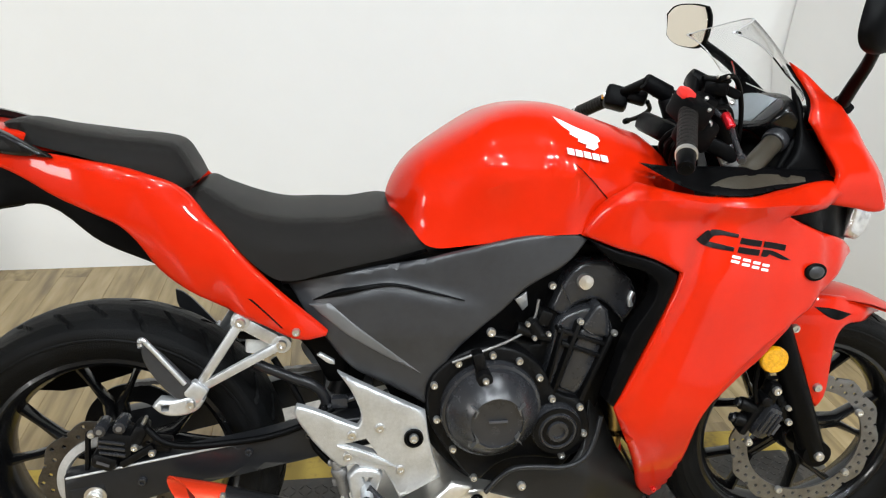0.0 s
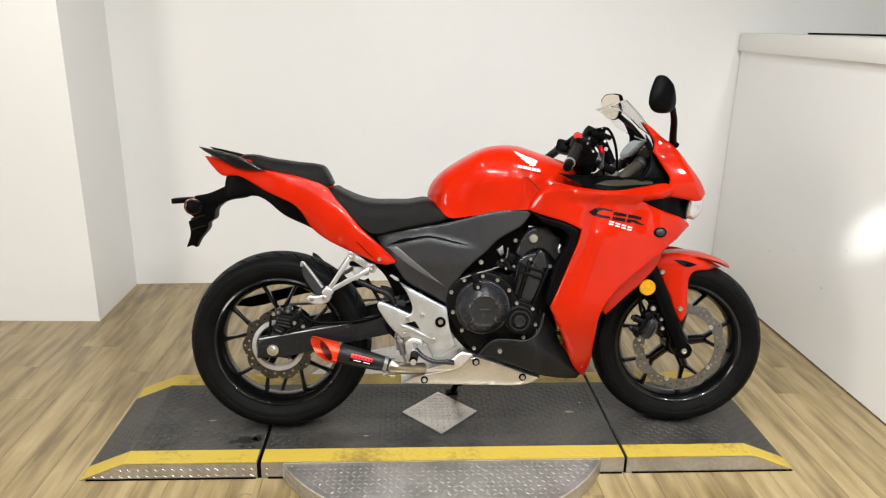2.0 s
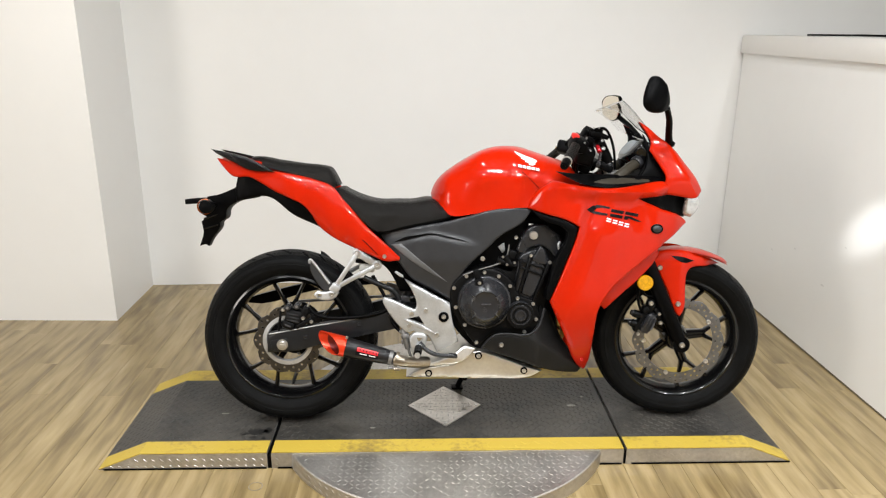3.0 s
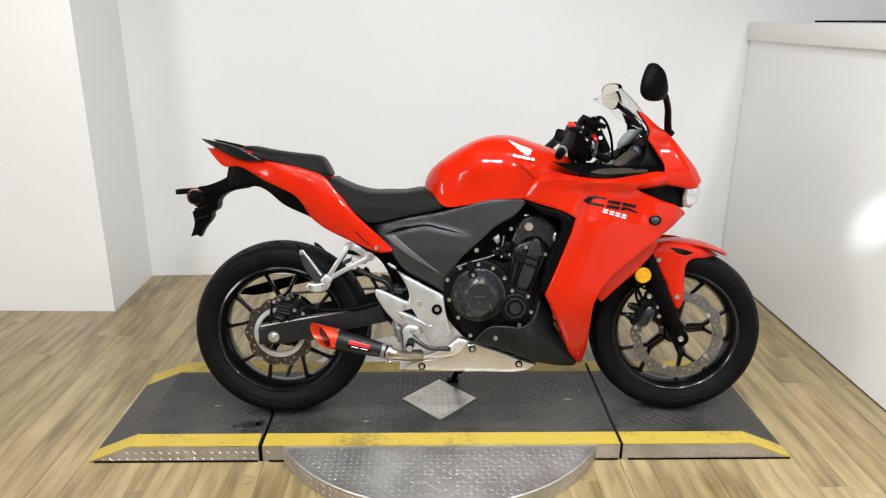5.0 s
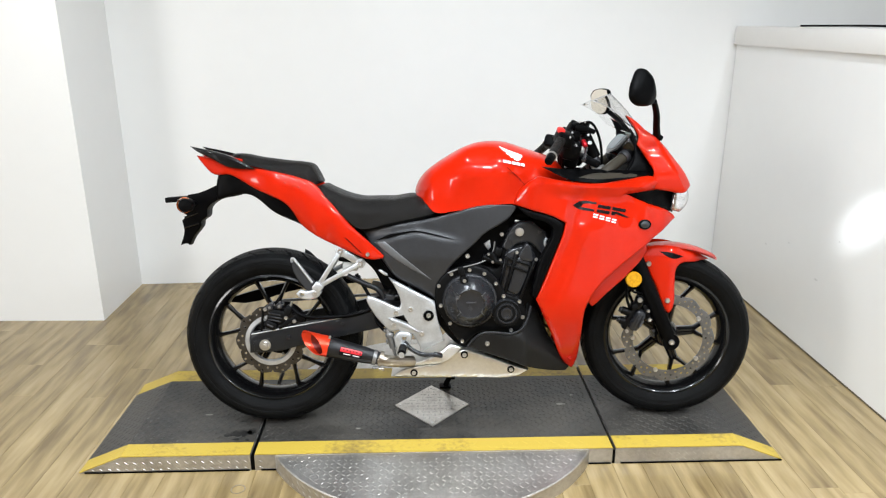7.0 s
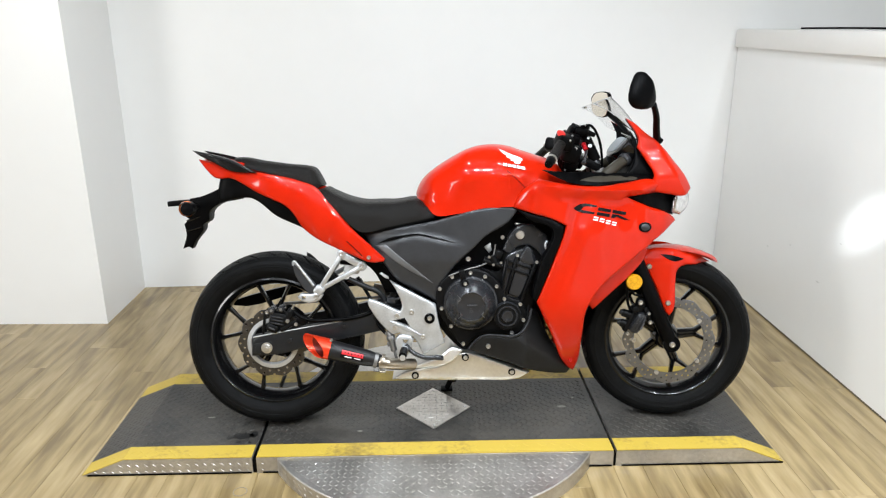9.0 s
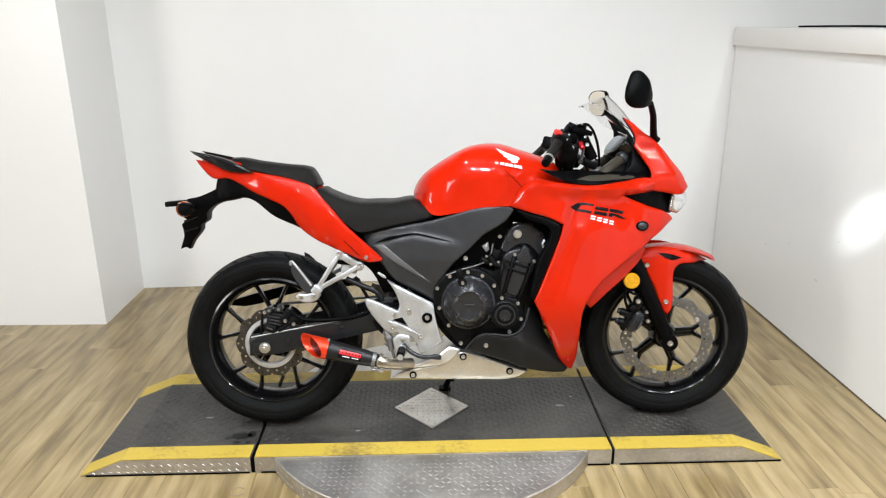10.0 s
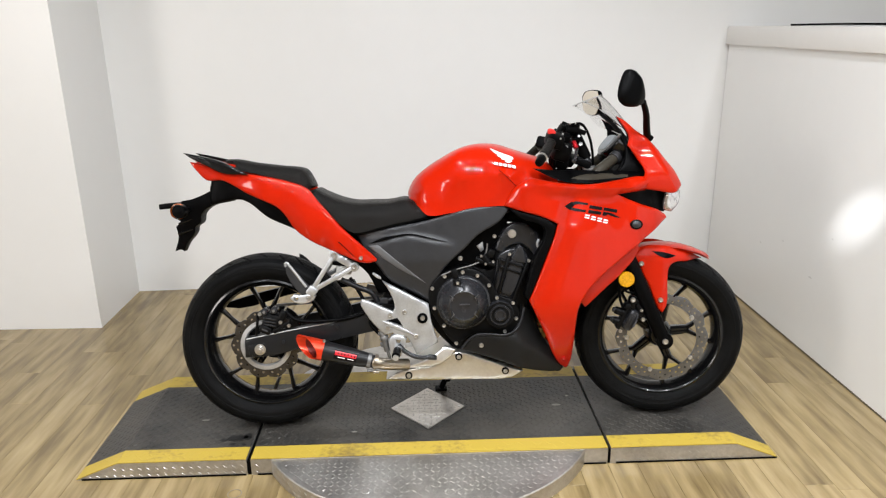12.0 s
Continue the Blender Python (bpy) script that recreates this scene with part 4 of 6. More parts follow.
# ---- frame, engine and what hangs on it
FRAME = [(-0.340, 0.630), (-0.300, 0.660), (-0.100, 0.715), (0.150, 0.750), (0.440, 0.800), (0.500, 0.720), (0.420, 0.570), (0.330, 0.620), (0.260, 0.700), (0.150, 0.720), (0.130, 0.640), (0.075, 0.570), (-0.060, 0.530), (-0.110, 0.420), (-0.170, 0.400), (-0.200, 0.480), (-0.280, 0.540)]
part("main_frame", shell(FRAME, flat(0.095), 0.012, both=True, step=0.03), BLACK, bike, "black tubular main frame")
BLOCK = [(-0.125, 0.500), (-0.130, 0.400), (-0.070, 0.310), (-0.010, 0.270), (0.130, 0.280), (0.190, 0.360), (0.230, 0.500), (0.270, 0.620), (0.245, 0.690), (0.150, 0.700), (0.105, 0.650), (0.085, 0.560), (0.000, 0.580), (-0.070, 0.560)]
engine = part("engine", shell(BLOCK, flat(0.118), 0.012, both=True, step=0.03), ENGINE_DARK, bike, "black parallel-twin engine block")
FLANGE = [(-0.120, 0.508), (-0.074, 0.555), (-0.010, 0.571), (0.045, 0.557), (0.086, 0.522), (0.112, 0.478), (0.166, 0.457), (0.184, 0.395), (0.165, 0.352), (0.130, 0.339), (0.075, 0.345), (0.020, 0.340), (-0.028, 0.300), (-0.045, 0.312), (-0.085, 0.368), (-0.119, 0.430)]
part("crankcase_flange", shell([(x - 0.002, z + 0.005) for x, z in FLANGE], flat(0.162), 0.006, 0.050, -1, step=0.025), ENGINE_DARK, engine)
CX, CZ = -0.012, 0.459
bm = lathe(bmesh.new(), [(0.101, -0.132), (0.101, -0.143), (0.098, -0.147), (0.0925, -0.148), (0.091, -0.152), (0.088, -0.156), (0.0545, -0.1765), (0.0515, -0.1775), (0.0500, -0.1745), (0.047, -0.174), (0.0, -0.1745)], 96)
clutch = part("clutch_cover", bm, ENGINE, engine, "round satin charcoal clutch cover", pose(CX, 0.045, CZ) @ Matrix.Diagonal((0.91, 1.52, 0.91, 1)))
for k in range(4):
    bm = bmesh.new()
    a0 = radians((38, 142, 222, 318)[k])
    for j, (da, r0, r1) in enumerate(((0.0, 0.0475, 0.066), (0.03, 0.0475, 0.0525), (0.16, 0.0475, 0.0495), (0.30, 0.0475, 0.0485))):
        a = a0 + (da if k in (1, 3) else -da)
        for r in (r0, r1):
            for y in (-0.174, -0.1815):
                bm.verts.new((r * math.cos(a), y, r * math.sin(a)))
    bm.verts.ensure_lookup_table()
    v = bm.verts
    for j in range(3):
        b = 4 * j
        for q in ((b, b + 4, b + 5, b + 1), (b + 1, b + 5, b + 7, b + 3), (b + 3, b + 7, b + 6, b + 2), (b + 2, b + 6, b + 4, b)):
            bm.faces.new([v[i] for i in q])
    bm.faces.new([v[i] for i in (0, 1, 3, 2)])
    bm.faces.new([v[i] for i in (12, 14, 15, 13)])
    part("raised_rib", bm, RIB, clutch, "pale casting rib")
part("name_bar", boxed((0.036, 0.002, 0.004), pose(0.002, -0.177, 0.004)), GREY_DECAL, clutch, "faint grey lettering bar")
bm = box(bmesh.new(), (0.020, 0.026, 0.040), pose(-0.039, -0.178, 0.556, 0, -14, 0), 0.004)
rod(bm, (-0.032, -0.168, 0.533), (-0.032, -0.206, 0.531), 0.0155, 0.0135, 20, 0.003)
part("clutch_lever_housing", bm, ENGINE_DARK, engine)
bolt(engine, -0.032, -0.204, 0.532, 0.006)
bm = lathe(bmesh.new(), [(0.049, -0.130), (0.049, -0.152), (0.046, -0.157), (0.036, -0.160), (0.034, -0.164), (0.031, -0.164), (0.029, -0.160), (0.021, -0.160), (0.019, -0.165), (0.013, -0.165), (0.012, -0.160), (0.0, -0.160)], 48)
pulse = part("pulse_cover", bm, ENGINE, engine, "small ringed charcoal engine cover", pose(0.111, -0.024, 0.415) @ Matrix.Diagonal((0.98, 1, 0.98, 1)))
for r0, r1 in ((0.0285, 0.0215), (0.0455, 0.0375)):
    part("ring_groove", lathe(bmesh.new(), [(r0, -0.158), (r0, -0.1612), (r1, -0.1612), (r1, -0.158)], 40, closed=True), ENGINE_DARK, pulse, "black groove ring")
CYL = [(0.087, 0.474), (0.100, 0.550), (0.112, 0.612), (0.140, 0.630), (0.190, 0.640), (0.216, 0.592), (0.196, 0.530), (0.170, 0.462), (0.130, 0.455)]
cylinder = part("cylinder_block", shell(CYL, flat(0.145), 0.006, 0.030, -1, step=0.025), ENGINE, engine, "charcoal cylinder block")
for a, b, w in (((0.092, 0.485), (0.116, 0.606), 0.006), ((0.106, 0.476), (0.146, 0.616), 0.009), ((0.159, 0.461), (0.209, 0.592), 0.010)):
    bm = bmesh.new()
    mid, d = Vector(((a[0] + b[0]) / 2, -0.150, (a[1] + b[1]) / 2)), Vector((b[0] - a[0], 0, b[1] - a[1]))
    box(bm, (w, 0.024 if w > 0.005 else 0.012, d.length), Matrix.Translation(mid) @ pose(0, 0, 0, 0, math.degrees(math.atan2(d.x, d.z)), 0), 0.003 if w > 0.005 else 0.001)
    part("casting_rib", bm, ENGINE_DARK, cylinder, "black casting rib")
part("cylinder_face", shell([(0.116, 0.486), (0.134, 0.545), (0.154, 0.604), (0.198, 0.588), (0.180, 0.530), (0.154, 0.470)], flat(0.1535), 0.004, 0.02, -1, step=0.02, sharp=20), ENGINE, cylinder)
part("frame_gusset", shell([(0.200, 0.738), (0.284, 0.718), (0.282, 0.660), (0.250, 0.560), (0.205, 0.560)], flat(0.112), 0.006, both=True, step=0.03), BLACK, bike, "black gusset behind the engine")
bm = bmesh.new()
for a, b in (((0.106, 0.602), (0.205, 0.568)), ((0.114, 0.576), (0.197, 0.545))):
    d = Vector((b[0] - a[0], 0, b[1] - a[1]))
    box(bm, (0.008, 0.022, d.length), Matrix.Translation(((a[0] + b[0]) / 2, -0.149, (a[1] + b[1]) / 2)) @ pose(0, 0, 0, 0, math.degrees(math.atan2(d.x, d.z)), 0), 0.002)
part("gasket_rib", bm, ENGINE_DARK, cylinder)
part("cam_chain_cap", shell([(0.150, 0.604), (0.174, 0.644), (0.183, 0.648), (0.197, 0.636), (0.207, 0.582), (0.168, 0.590)], flat(0.160), 0.006, 0.03, -1, step=0.012, sharp=20), ENGINE, cylinder)
HEADC = [(0.100, 0.630), (0.116, 0.670), (0.147, 0.713), (0.204, 0.722), (0.250, 0.680), (0.262, 0.640), (0.240, 0.600), (0.190, 0.645), (0.150, 0.640), (0.125, 0.615)]
head = part("cylinder_head", shell(HEADC, flat(0.132), 0.008, 0.03, -1, step=0.025), ENGINE, engine, "charcoal cylinder head cover")
bm = lathe(bmesh.new(), [(0.0150, -0.125), (0.0150, -0.147), (0.0135, -0.150), (0.0, -0.151)], 24)
part("oil_plug", bm, STEEL, engine, "bright round steel plug", pose(0.158, 0.008, 0.684))
for x, z in ((-0.073, 0.548), (-0.012, 0.561), (0.037, 0.548), (0.076, 0.514), (0.102, 0.471), (0.156, 0.452), (0.167, 0.398), (0.128, 0.354), (-0.115, 0.508), (-0.109, 0.441), (-0.078, 0.380), (-0.037, 0.318)):
    bolt(engine, x, -0.163, z, 0.0066)
bolt(engine, 0.099, -0.128, 0.676, 0.007)
bolt(engine, 0.146, -0.158, 0.618, 0.006)
bolt(engine, 0.211, -0.158, 0.594, 0.006)
part("head_seam", tube(bmesh.new(), [(0.116, -0.131, 0.678), (0.124, -0.131, 0.660), (0.134, -0.131, 0.640)], 0.0022, seg=6), ENGINE, head)
part("steel_pipe", tube(bmesh.new(), [(-0.085, -0.170, 0.552), (-0.035, -0.172, 0.571), (0.022, -0.152, 0.583), (0.055, -0.138, 0.596), (0.069, -0.135, 0.618), (0.075, -0.134, 0.652)], 0.0026), DULL, engine, "thin steel pipe")
bm = bmesh.new()
rod(bm, (0.035, -0.135, 0.600), (0.100, -0.138, 0.578), 0.012, 0.009, 14)
rod(bm, (0.060, -0.138, 0.612), (0.075, -0.138, 0.590), 0.014, seg=14)
box(bm, (0.022, 0.03, 0.028), pose(0.086, -0.13, 0.618, 0, 20, 0), 0.003)
part("hose_fitting", bm, ENGINE_DARK, engine)
for x, z in ((0.052, 0.612), (0.066, 0.585), (0.092, 0.592)):
    bolt(engine, x, -0.148, z, 0.0045)
part("bright_tab", shell([(0.040, 0.640), (0.062, 0.655), (0.066, 0.628), (0.056, 0.618)], flat(0.100), 0.002, 0.004, -1, step=0.02), ALUMINIUM, engine)
part("bracket", tube(bmesh.new(), [(0.250, -0.134, 0.662), (0.244, -0.137, 0.650), (0.247, -0.137, 0.636)], 0.005), ALUMINIUM, engine, "small bright bracket")
bolt(bike, -0.020, -0.176, 0.610, 0.008)
# added black filler: keeps the gap dark and hides the far fairing
LOWER = [(0.170, 0.450), (0.180, 0.520), (0.230, 0.540), (0.262, 0.322), (0.320, 0.250), (0.300, 0.225), (0.120, 0.270), (0.110, 0.350), (0.180, 0.400)]
part("lower_filler", shell(LOWER, flat(0.100), 0.008, both=True, step=0.03), BLACK, bike, "black filler that darkens the gap behind the belly panels")
# radiator and exhaust headers
RADIATOR = [(0.285, 0.330), (0.345, 0.300), (0.405, 0.520), (0.420, 0.650), (0.370, 0.660), (0.300, 0.480)]
part("radiator", shell(RADIATOR, flat(0.150), 0.008, both=True, step=0.03), ENGINE_DARK, bike, "black radiator behind the fairing")
for y, dx in ((-0.080, -0.004), (-0.040, 0.012)):
    part("header_pipe", tube(bmesh.new(), [(0.250 + dx, y, 0.450), (0.268 + dx, y, 0.380), (0.262 + dx, y, 0.310), (0.200 + dx, y, 0.240)], 0.017), BRASS, bike, "brass-tinted exhaust header")
# grey tube that draws the soft highlight on the panel's fold
part("belly_edge_highlight", tube(bmesh.new(), [(-0.021, -0.1965, 0.306), (0.001, -0.1985, 0.334), (0.028, -0.199, 0.3525), (0.073, -0.199, 0.354), (0.130, -0.199, 0.351), (0.160, -0.199, 0.366), (0.179, -0.191, 0.395), (0.192, -0.182, 0.440)], 0.0046), SWING, bike, "grey highlight along the belly panel's edge")
bolt(bike, 0.045, -0.196, 0.317, 0.008)


def washer_bolt(x, y, z):
    bm = lathe(bmesh.new(), [(0.0125, 0.0), (0.0125, 0.004), (0.0115, 0.0055), (0.0, 0.0055)], 20)
    w = part("washer", bm, BLACK, bike, at=pose(x, y, z) @ Matrix.Diagonal((1, -1, 1, 1)))
    bolt(w, 0, 0.0050, 0, 0.0075, side=1, deep=0.006)


for x, z, y in ((0.131, 0.212, -0.147), (-0.030, 0.272, -0.168), (-0.201, 0.205, -0.147)):
    washer_bolt(x, y, z)
bolt(bike, 0.336, -fairing_half(0.336, 0.246), 0.246, 0.006, DEEP_RED)

# ---- rider's footrest plates, swingarm
PLATE = [(-0.283, 0.538), (-0.208, 0.497), (-0.129, 0.455), (-0.118, 0.387), (-0.099, 0.322), (-0.173, 0.282), (-0.193, 0.325), (-0.205, 0.345), (-0.235, 0.343), (-0.252, 0.360), (-0.279, 0.352), (-0.314, 0.388), (-0.342, 0.427), (-0.358, 0.462), (-0.354, 0.474), (-0.331, 0.468), (-0.266, 0.440), (-0.249, 0.433), (-0.243, 0.447), (-0.257, 0.496)]
plates = mirrored(lambda s: shell(PLATE, lambda x, z: 0.166 - 0.10 * max(0, -0.26 - x), 0.005, 0.010, s, step=0.02, holes=([(-0.272, 0.402), (-0.234, 0.411), (-0.214, 0.378)],)), "footrest_plate", ALUMINIUM, "cast silver aluminium footrest plate")
bm = lathe(bmesh.new(), [(0.0175, 0.0), (0.0175, 0.006), (0.0135, 0.007), (0.0125, 0.003), (0.0, 0.003)], 28)
pivot = part("pivot_cap", bm, BLACK, plates[0], at=pose(-0.150, -0.166, 0.408) @ Matrix.Diagonal((1, -1, 1, 1)))
bolt(plates[0], -0.150, -0.167, 0.409, 0.0085, deep=0.012)
for x, z in ((-0.210, 0.430), (-0.259, 0.419), (-0.267, 0.377), (-0.173, 0.345)):
    bolt(plates[0], x, -0.163, z, 0.0085)
part("plate_rib", shell([(-0.285, 0.400), (-0.262, 0.396), (-0.200, 0.366), (-0.178, 0.350), (-0.205, 0.357), (-0.262, 0.383)], flat(0.171), 0.003, 0.008, -1, step=0.02), ALUMINIUM, plates[0])
POLISH = [(-0.239, 0.230), (-0.173, 0.254), (-0.125, 0.275), (-0.077, 0.309), (-0.036, 0.296), (-0.049, 0.281), (-0.078, 0.257), (-0.116, 0.244), (-0.202, 0.233)]
part("heel_shield", shell(POLISH, lambda x, z: 0.170 + 0.007 * math.sin(26 * x + 18 * z), 0.006, 0.006, -1, step=0.010), POLISHED, bike, "polished creased heel shield")
foot = part("footrest", tube(bmesh.new(), [(-0.232, -0.165, 0.312), (-0.236, -0.215, 0.306), (-0.240, -0.265, 0.300)], 0.012, radii=(0.013, 0.010)), ALUMINIUM, bike, "ribbed aluminium footrest")
part("footrest_rubber", tube(bmesh.new(), [(-0.236, -0.210, 0.311), (-0.240, -0.262, 0.305)], 0.0135, seg=8), BLACK, foot)
part("footrest_hanger", shell([(-0.252, 0.352), (-0.215, 0.350), (-0.205, 0.336), (-0.220, 0.290), (-0.240, 0.262), (-0.252, 0.264), (-0.262, 0.300), (-0.268, 0.335)], flat(0.172), 0.006, 0.014, -1, step=0.02, holes=([(-0.243, 0.338), (-0.222, 0.336), (-0.234, 0.312)],)), ALUMINIUM, bike, "silver footrest hanger")
part("brake_pedal", tube(bmesh.new(), [(-0.232, -0.182, 0.322), (-0.210, -0.190, 0.300), (-0.172, -0.202, 0.284), (-0.128, -0.212, 0.284)], 0.0075), ENGINE, bike, "dark steel brake pedal")
part("pedal_pad", boxed((0.030, 0.030, 0.012), pose(-0.120, -0.214, 0.285, 0, 6, 0), 0.004), ENGINE, bike)
bm = rod(bmesh.new(), (-0.288, -0.146, 0.362), (-0.272, -0.150, 0.292), 0.011, 0.010, 18, 0.003)
rod(bm, (-0.284, -0.147, 0.345), (-0.280, -0.148, 0.330), 0.0145, 0.0145, 18, 0.003)
rod(bm, (-0.272, -0.150, 0.296), (-0.262, -0.152, 0.262), 0.005, seg=12)
box(bm, (0.034, 0.012, 0.016), pose(-0.278, -0.146, 0.318, 0, -12, 0), 0.003)
rod(bm, (-0.300, -0.140, 0.352), (-0.284, -0.146, 0.350), 0.007, seg=12)
part("reservoir_hose", tube(bmesh.new(), [(-0.300, -0.140, 0.352), (-0.325, -0.130, 0.380), (-0.345, -0.110, 0.450), (-0.395, -0.095, 0.540)], 0.006), BLACK, bike, "black brake fluid hose")
part("brake_master_cylinder", bm, DULL, bike, "grey brake master cylinder")

SWINGARM = [(-0.756, 0.342), (-0.759, 0.275), (-0.660, 0.281), (-0.579, 0.301), (-0.327, 0.355), (-0.180, 0.385), (-0.180, 0.440), (-0.325, 0.424), (-0.441, 0.398), (-0.596, 0.371)]
arms = mirrored(lambda s: shell(SWINGARM, lambda x, z: 0.128 + 0.006 * (x + 0.7), 0.006, 0.030, s, step=0.03), "swingarm", SWING, "satin dark grey box-section swingarm")
part("cross_member", boxed((0.10, 0.18, 0.06), pose(-0.26, 0, 0.40), 0.01), SWING, arms[0])
part("weld_edge", tube(bmesh.new(), [(-0.752, -0.1262, 0.3405), (-0.596, -0.1272, 0.3690), (-0.441, -0.1280, 0.3960), (-0.330, -0.1288, 0.4215)], 0.0022, seg=6), DULL_RING, arms[0], "bright weld edge")
bm = lathe(bmesh.new(), [(0.019, 0), (0.019, 0.004), (0.0135, 0.0045), (0.0135, 0.014), (0.0115, 0.016), (0.0065, 0.016), (0.006, 0.020), (0.0, 0.020)], 6 * 4)
part("axle_nut", bm, STEEL, arms[0], "bright axle nut", pose(-0.706, -0.127, 0.304) @ Matrix.Diagonal((1, -1, 1, 1)))
part("adjuster_plate", boxed((0.058, 0.005, 0.036), pose(-0.716, -0.127, 0.305, 0, -8, 0), 0.002), SWING, arms[0])
for x, z in ((-0.625, 0.330), (-0.441, 0.376), (-0.335, 0.405)):
    bolt(arms[0], x, -0.128, z, 0.008, ENGINE)
# rear caliper
caliper = part("rear_caliper", boxed((0.062, 0.046, 0.052), pose(-0.664, -0.112, 0.402, 0, 12, 0), 0.013), ENGINE_DARK, bike, "black rear brake caliper")
for size, place, bev in (((0.044, 0.050, 0.030), (-0.684, -0.116, 0.374, 0, 24, 0), 0.010), ((0.026, 0.042, 0.044), (-0.628, -0.112, 0.416, 0, 30, 0), 0.009), ((0.066, 0.012, 0.014), (-0.630, -0.128, 0.380, 0, -30, 0), 0.004), ((0.008, 0.012, 0.074), (-0.716, -0.112, 0.385, 0, 6, 0), 0.003), ((0.034, 0.026, 0.024), (-0.590, -0.112, 0.392, 0, 10, 0), 0.006)):
    part("caliper_casting", boxed(size, pose(*place), bev), ENGINE_DARK, caliper)
for k in range(3):
    part("cooling_fin", boxed((0.044, 0.006, 0.0055), pose(-0.668, -0.137, 0.412 - 0.011 * k, 0, 12, 0), 0.002), ENGINE, caliper)
for x, z in ((-0.684, 0.436), (-0.652, 0.440)):
    cap = part("piston_cap", rod(bmesh.new(), (x, -0.10, z - 0.002), (x, -0.142, z), 0.0125, 0.0110, 18, 0.003), ENGINE, caliper)
    part("cap_screw", rod(bmesh.new(), (x, -0.141, z), (x, -0.144, z), 0.0050, seg=12), DULL, cap)
part("name_bar", boxed((0.022, 0.001, 0.005), pose(-0.684, -0.1415, 0.374, 0, 24, 0)), GREY_DECAL, caliper)
part("bleed_nipple", rod(bmesh.new(), (-0.618, -0.120, 0.436), (-0.610, -0.124, 0.452), 0.0040, 0.0030, 10), STEEL, caliper, "bright bleed nipple")
for x, z in ((-0.700, 0.428), (-0.632, 0.398), (-0.604, 0.386)):
    bolt(caliper, x, -0.130, z, 0.0065)
part("brake_hose", tube(bmesh.new(), [(-0.610, -0.130, 0.432), (-0.585, -0.140, 0.412), (-0.555, -0.142, 0.402), (-0.480, -0.138, 0.400), (-0.400, -0.135, 0.408), (-0.330, -0.130, 0.430), (-0.290, -0.12, 0.450)], 0.0062), BLACK, bike, "black rear brake hose")
# chain side
part("chain_guard", shell([(-0.885, 0.420), (-0.800, 0.446), (-0.620, 0.486), (-0.400, 0.500), (-0.390, 0.478), (-0.620, 0.454), (-0.870, 0.408)], flat(0.118), 0.004, 0.024, 1, step=0.03), BLACK, bike, "black chain guard")
bm = lathe(bmesh.new(), [(0.100, 0.096), (0.100, 0.102), (0.060, 0.102), (0.060, 0.096)], 60, closed=True)
part("sprocket", bm, ENGINE_DARK, rear_wheel)
for side in (1, -1):
    bm = bmesh.new()
    a, b = Vector((-0.693, 0.099, 0.310 + side * 0.100)), Vector((-0.16, 0.099, 0.405 + side * 0.035))
    for k in range(46):
        q = a.lerp(b, (k + 0.5) / 46)
        box(bm, (0.0125, 0.011 if k % 2 else 0.016, 0.0085), Matrix.Translation(q) @ pose(0, 0, 0, 0, -math.degrees(math.atan2(b.z - a.z, b.x - a.x)), 0))
    part("drive_chain", bm, DULL, bike, "oily steel drive chain")

# ---- passenger footrests, rear end
hangers = []
for s in (-1, 1):
    bm = bmesh.new()
    pa, pb, pc = Vector((-0.444, s * 0.128, 0.624)), Vector((-0.377, s * 0.128, 0.582)), Vector((-0.522, s * 0.138, 0.503))
    for a, b, w0, w1 in ((pa, pc, 0.016, 0.015), (pb, pc, 0.016, 0.015), (pa, pb, 0.024, 0.020)):
        d = b - a
        box(bm, (w0, 0.013, d.length), Matrix.Translation((a + b) / 2) @ pose(0, 0, 0, 0, math.degrees(math.atan2(d.x, d.z)), 0) @ pose(0, 0, 0, 0, 0, 0), 0.004)
    for q, r in ((pa, 0.0165), (pb, 0.0165)):
        rod(bm, q + Vector((0, -0.008, 0)), q + Vector((0, 0.008, 0)), r, seg=24, bevel=0.003)
    box(bm, (0.034, 0.020, 0.034), Matrix.Translation(pc) @ pose(0, 0, 0, 0, 40, 0), 0.007)
    hangers.append(part("passenger_footrest_hanger", bm, ALUMINIUM, bike, "silver triangular passenger footrest hanger"))
for x, z in ((-0.444, 0.624), (-0.377, 0.582)):
    washer = lathe(bmesh.new(), [(0.0155, 0), (0.0155, 0.003), (0.0, 0.003)], 20)
    part("boss", washer, ALUMINIUM, hangers[0], at=pose(x, -0.131, z) @ Matrix.Diagonal((1, -1, 1, 1)))
    bolt(hangers[0], x, -0.132, z, 0.0095, deep=0.012)
HEEL = [(-0.604, 0.596), (-0.588, 0.588), (-0.540, 0.535), (-0.522, 0.512), (-0.528, 0.492), (-0.552, 0.490), (-0.578, 0.520), (-0.602, 0.566)]
heels = mirrored(lambda s: shell(HEEL, flat(0.146), 0.003, 0.006, s, step=0.02), "heel_plate", PLASTIC, "folded dark passenger footrest with silver edge")
part("heel_edge", tube(bmesh.new(), [(-0.604, -0.147, 0.590), (-0.602, -0.147, 0.603), (-0.590, -0.147, 0.592), (-0.566, -0.147, 0.560), (-0.538, -0.145, 0.520)], 0.0045, seg=10), ALUMINIUM, heels[0], "cast silver edge")
PEG = [(-0.592, 0.484), (-0.580, 0.496), (-0.558, 0.492), (-0.520, 0.500), (-0.508, 0.486), (-0.520, 0.470), (-0.548, 0.462), (-0.576, 0.468)]
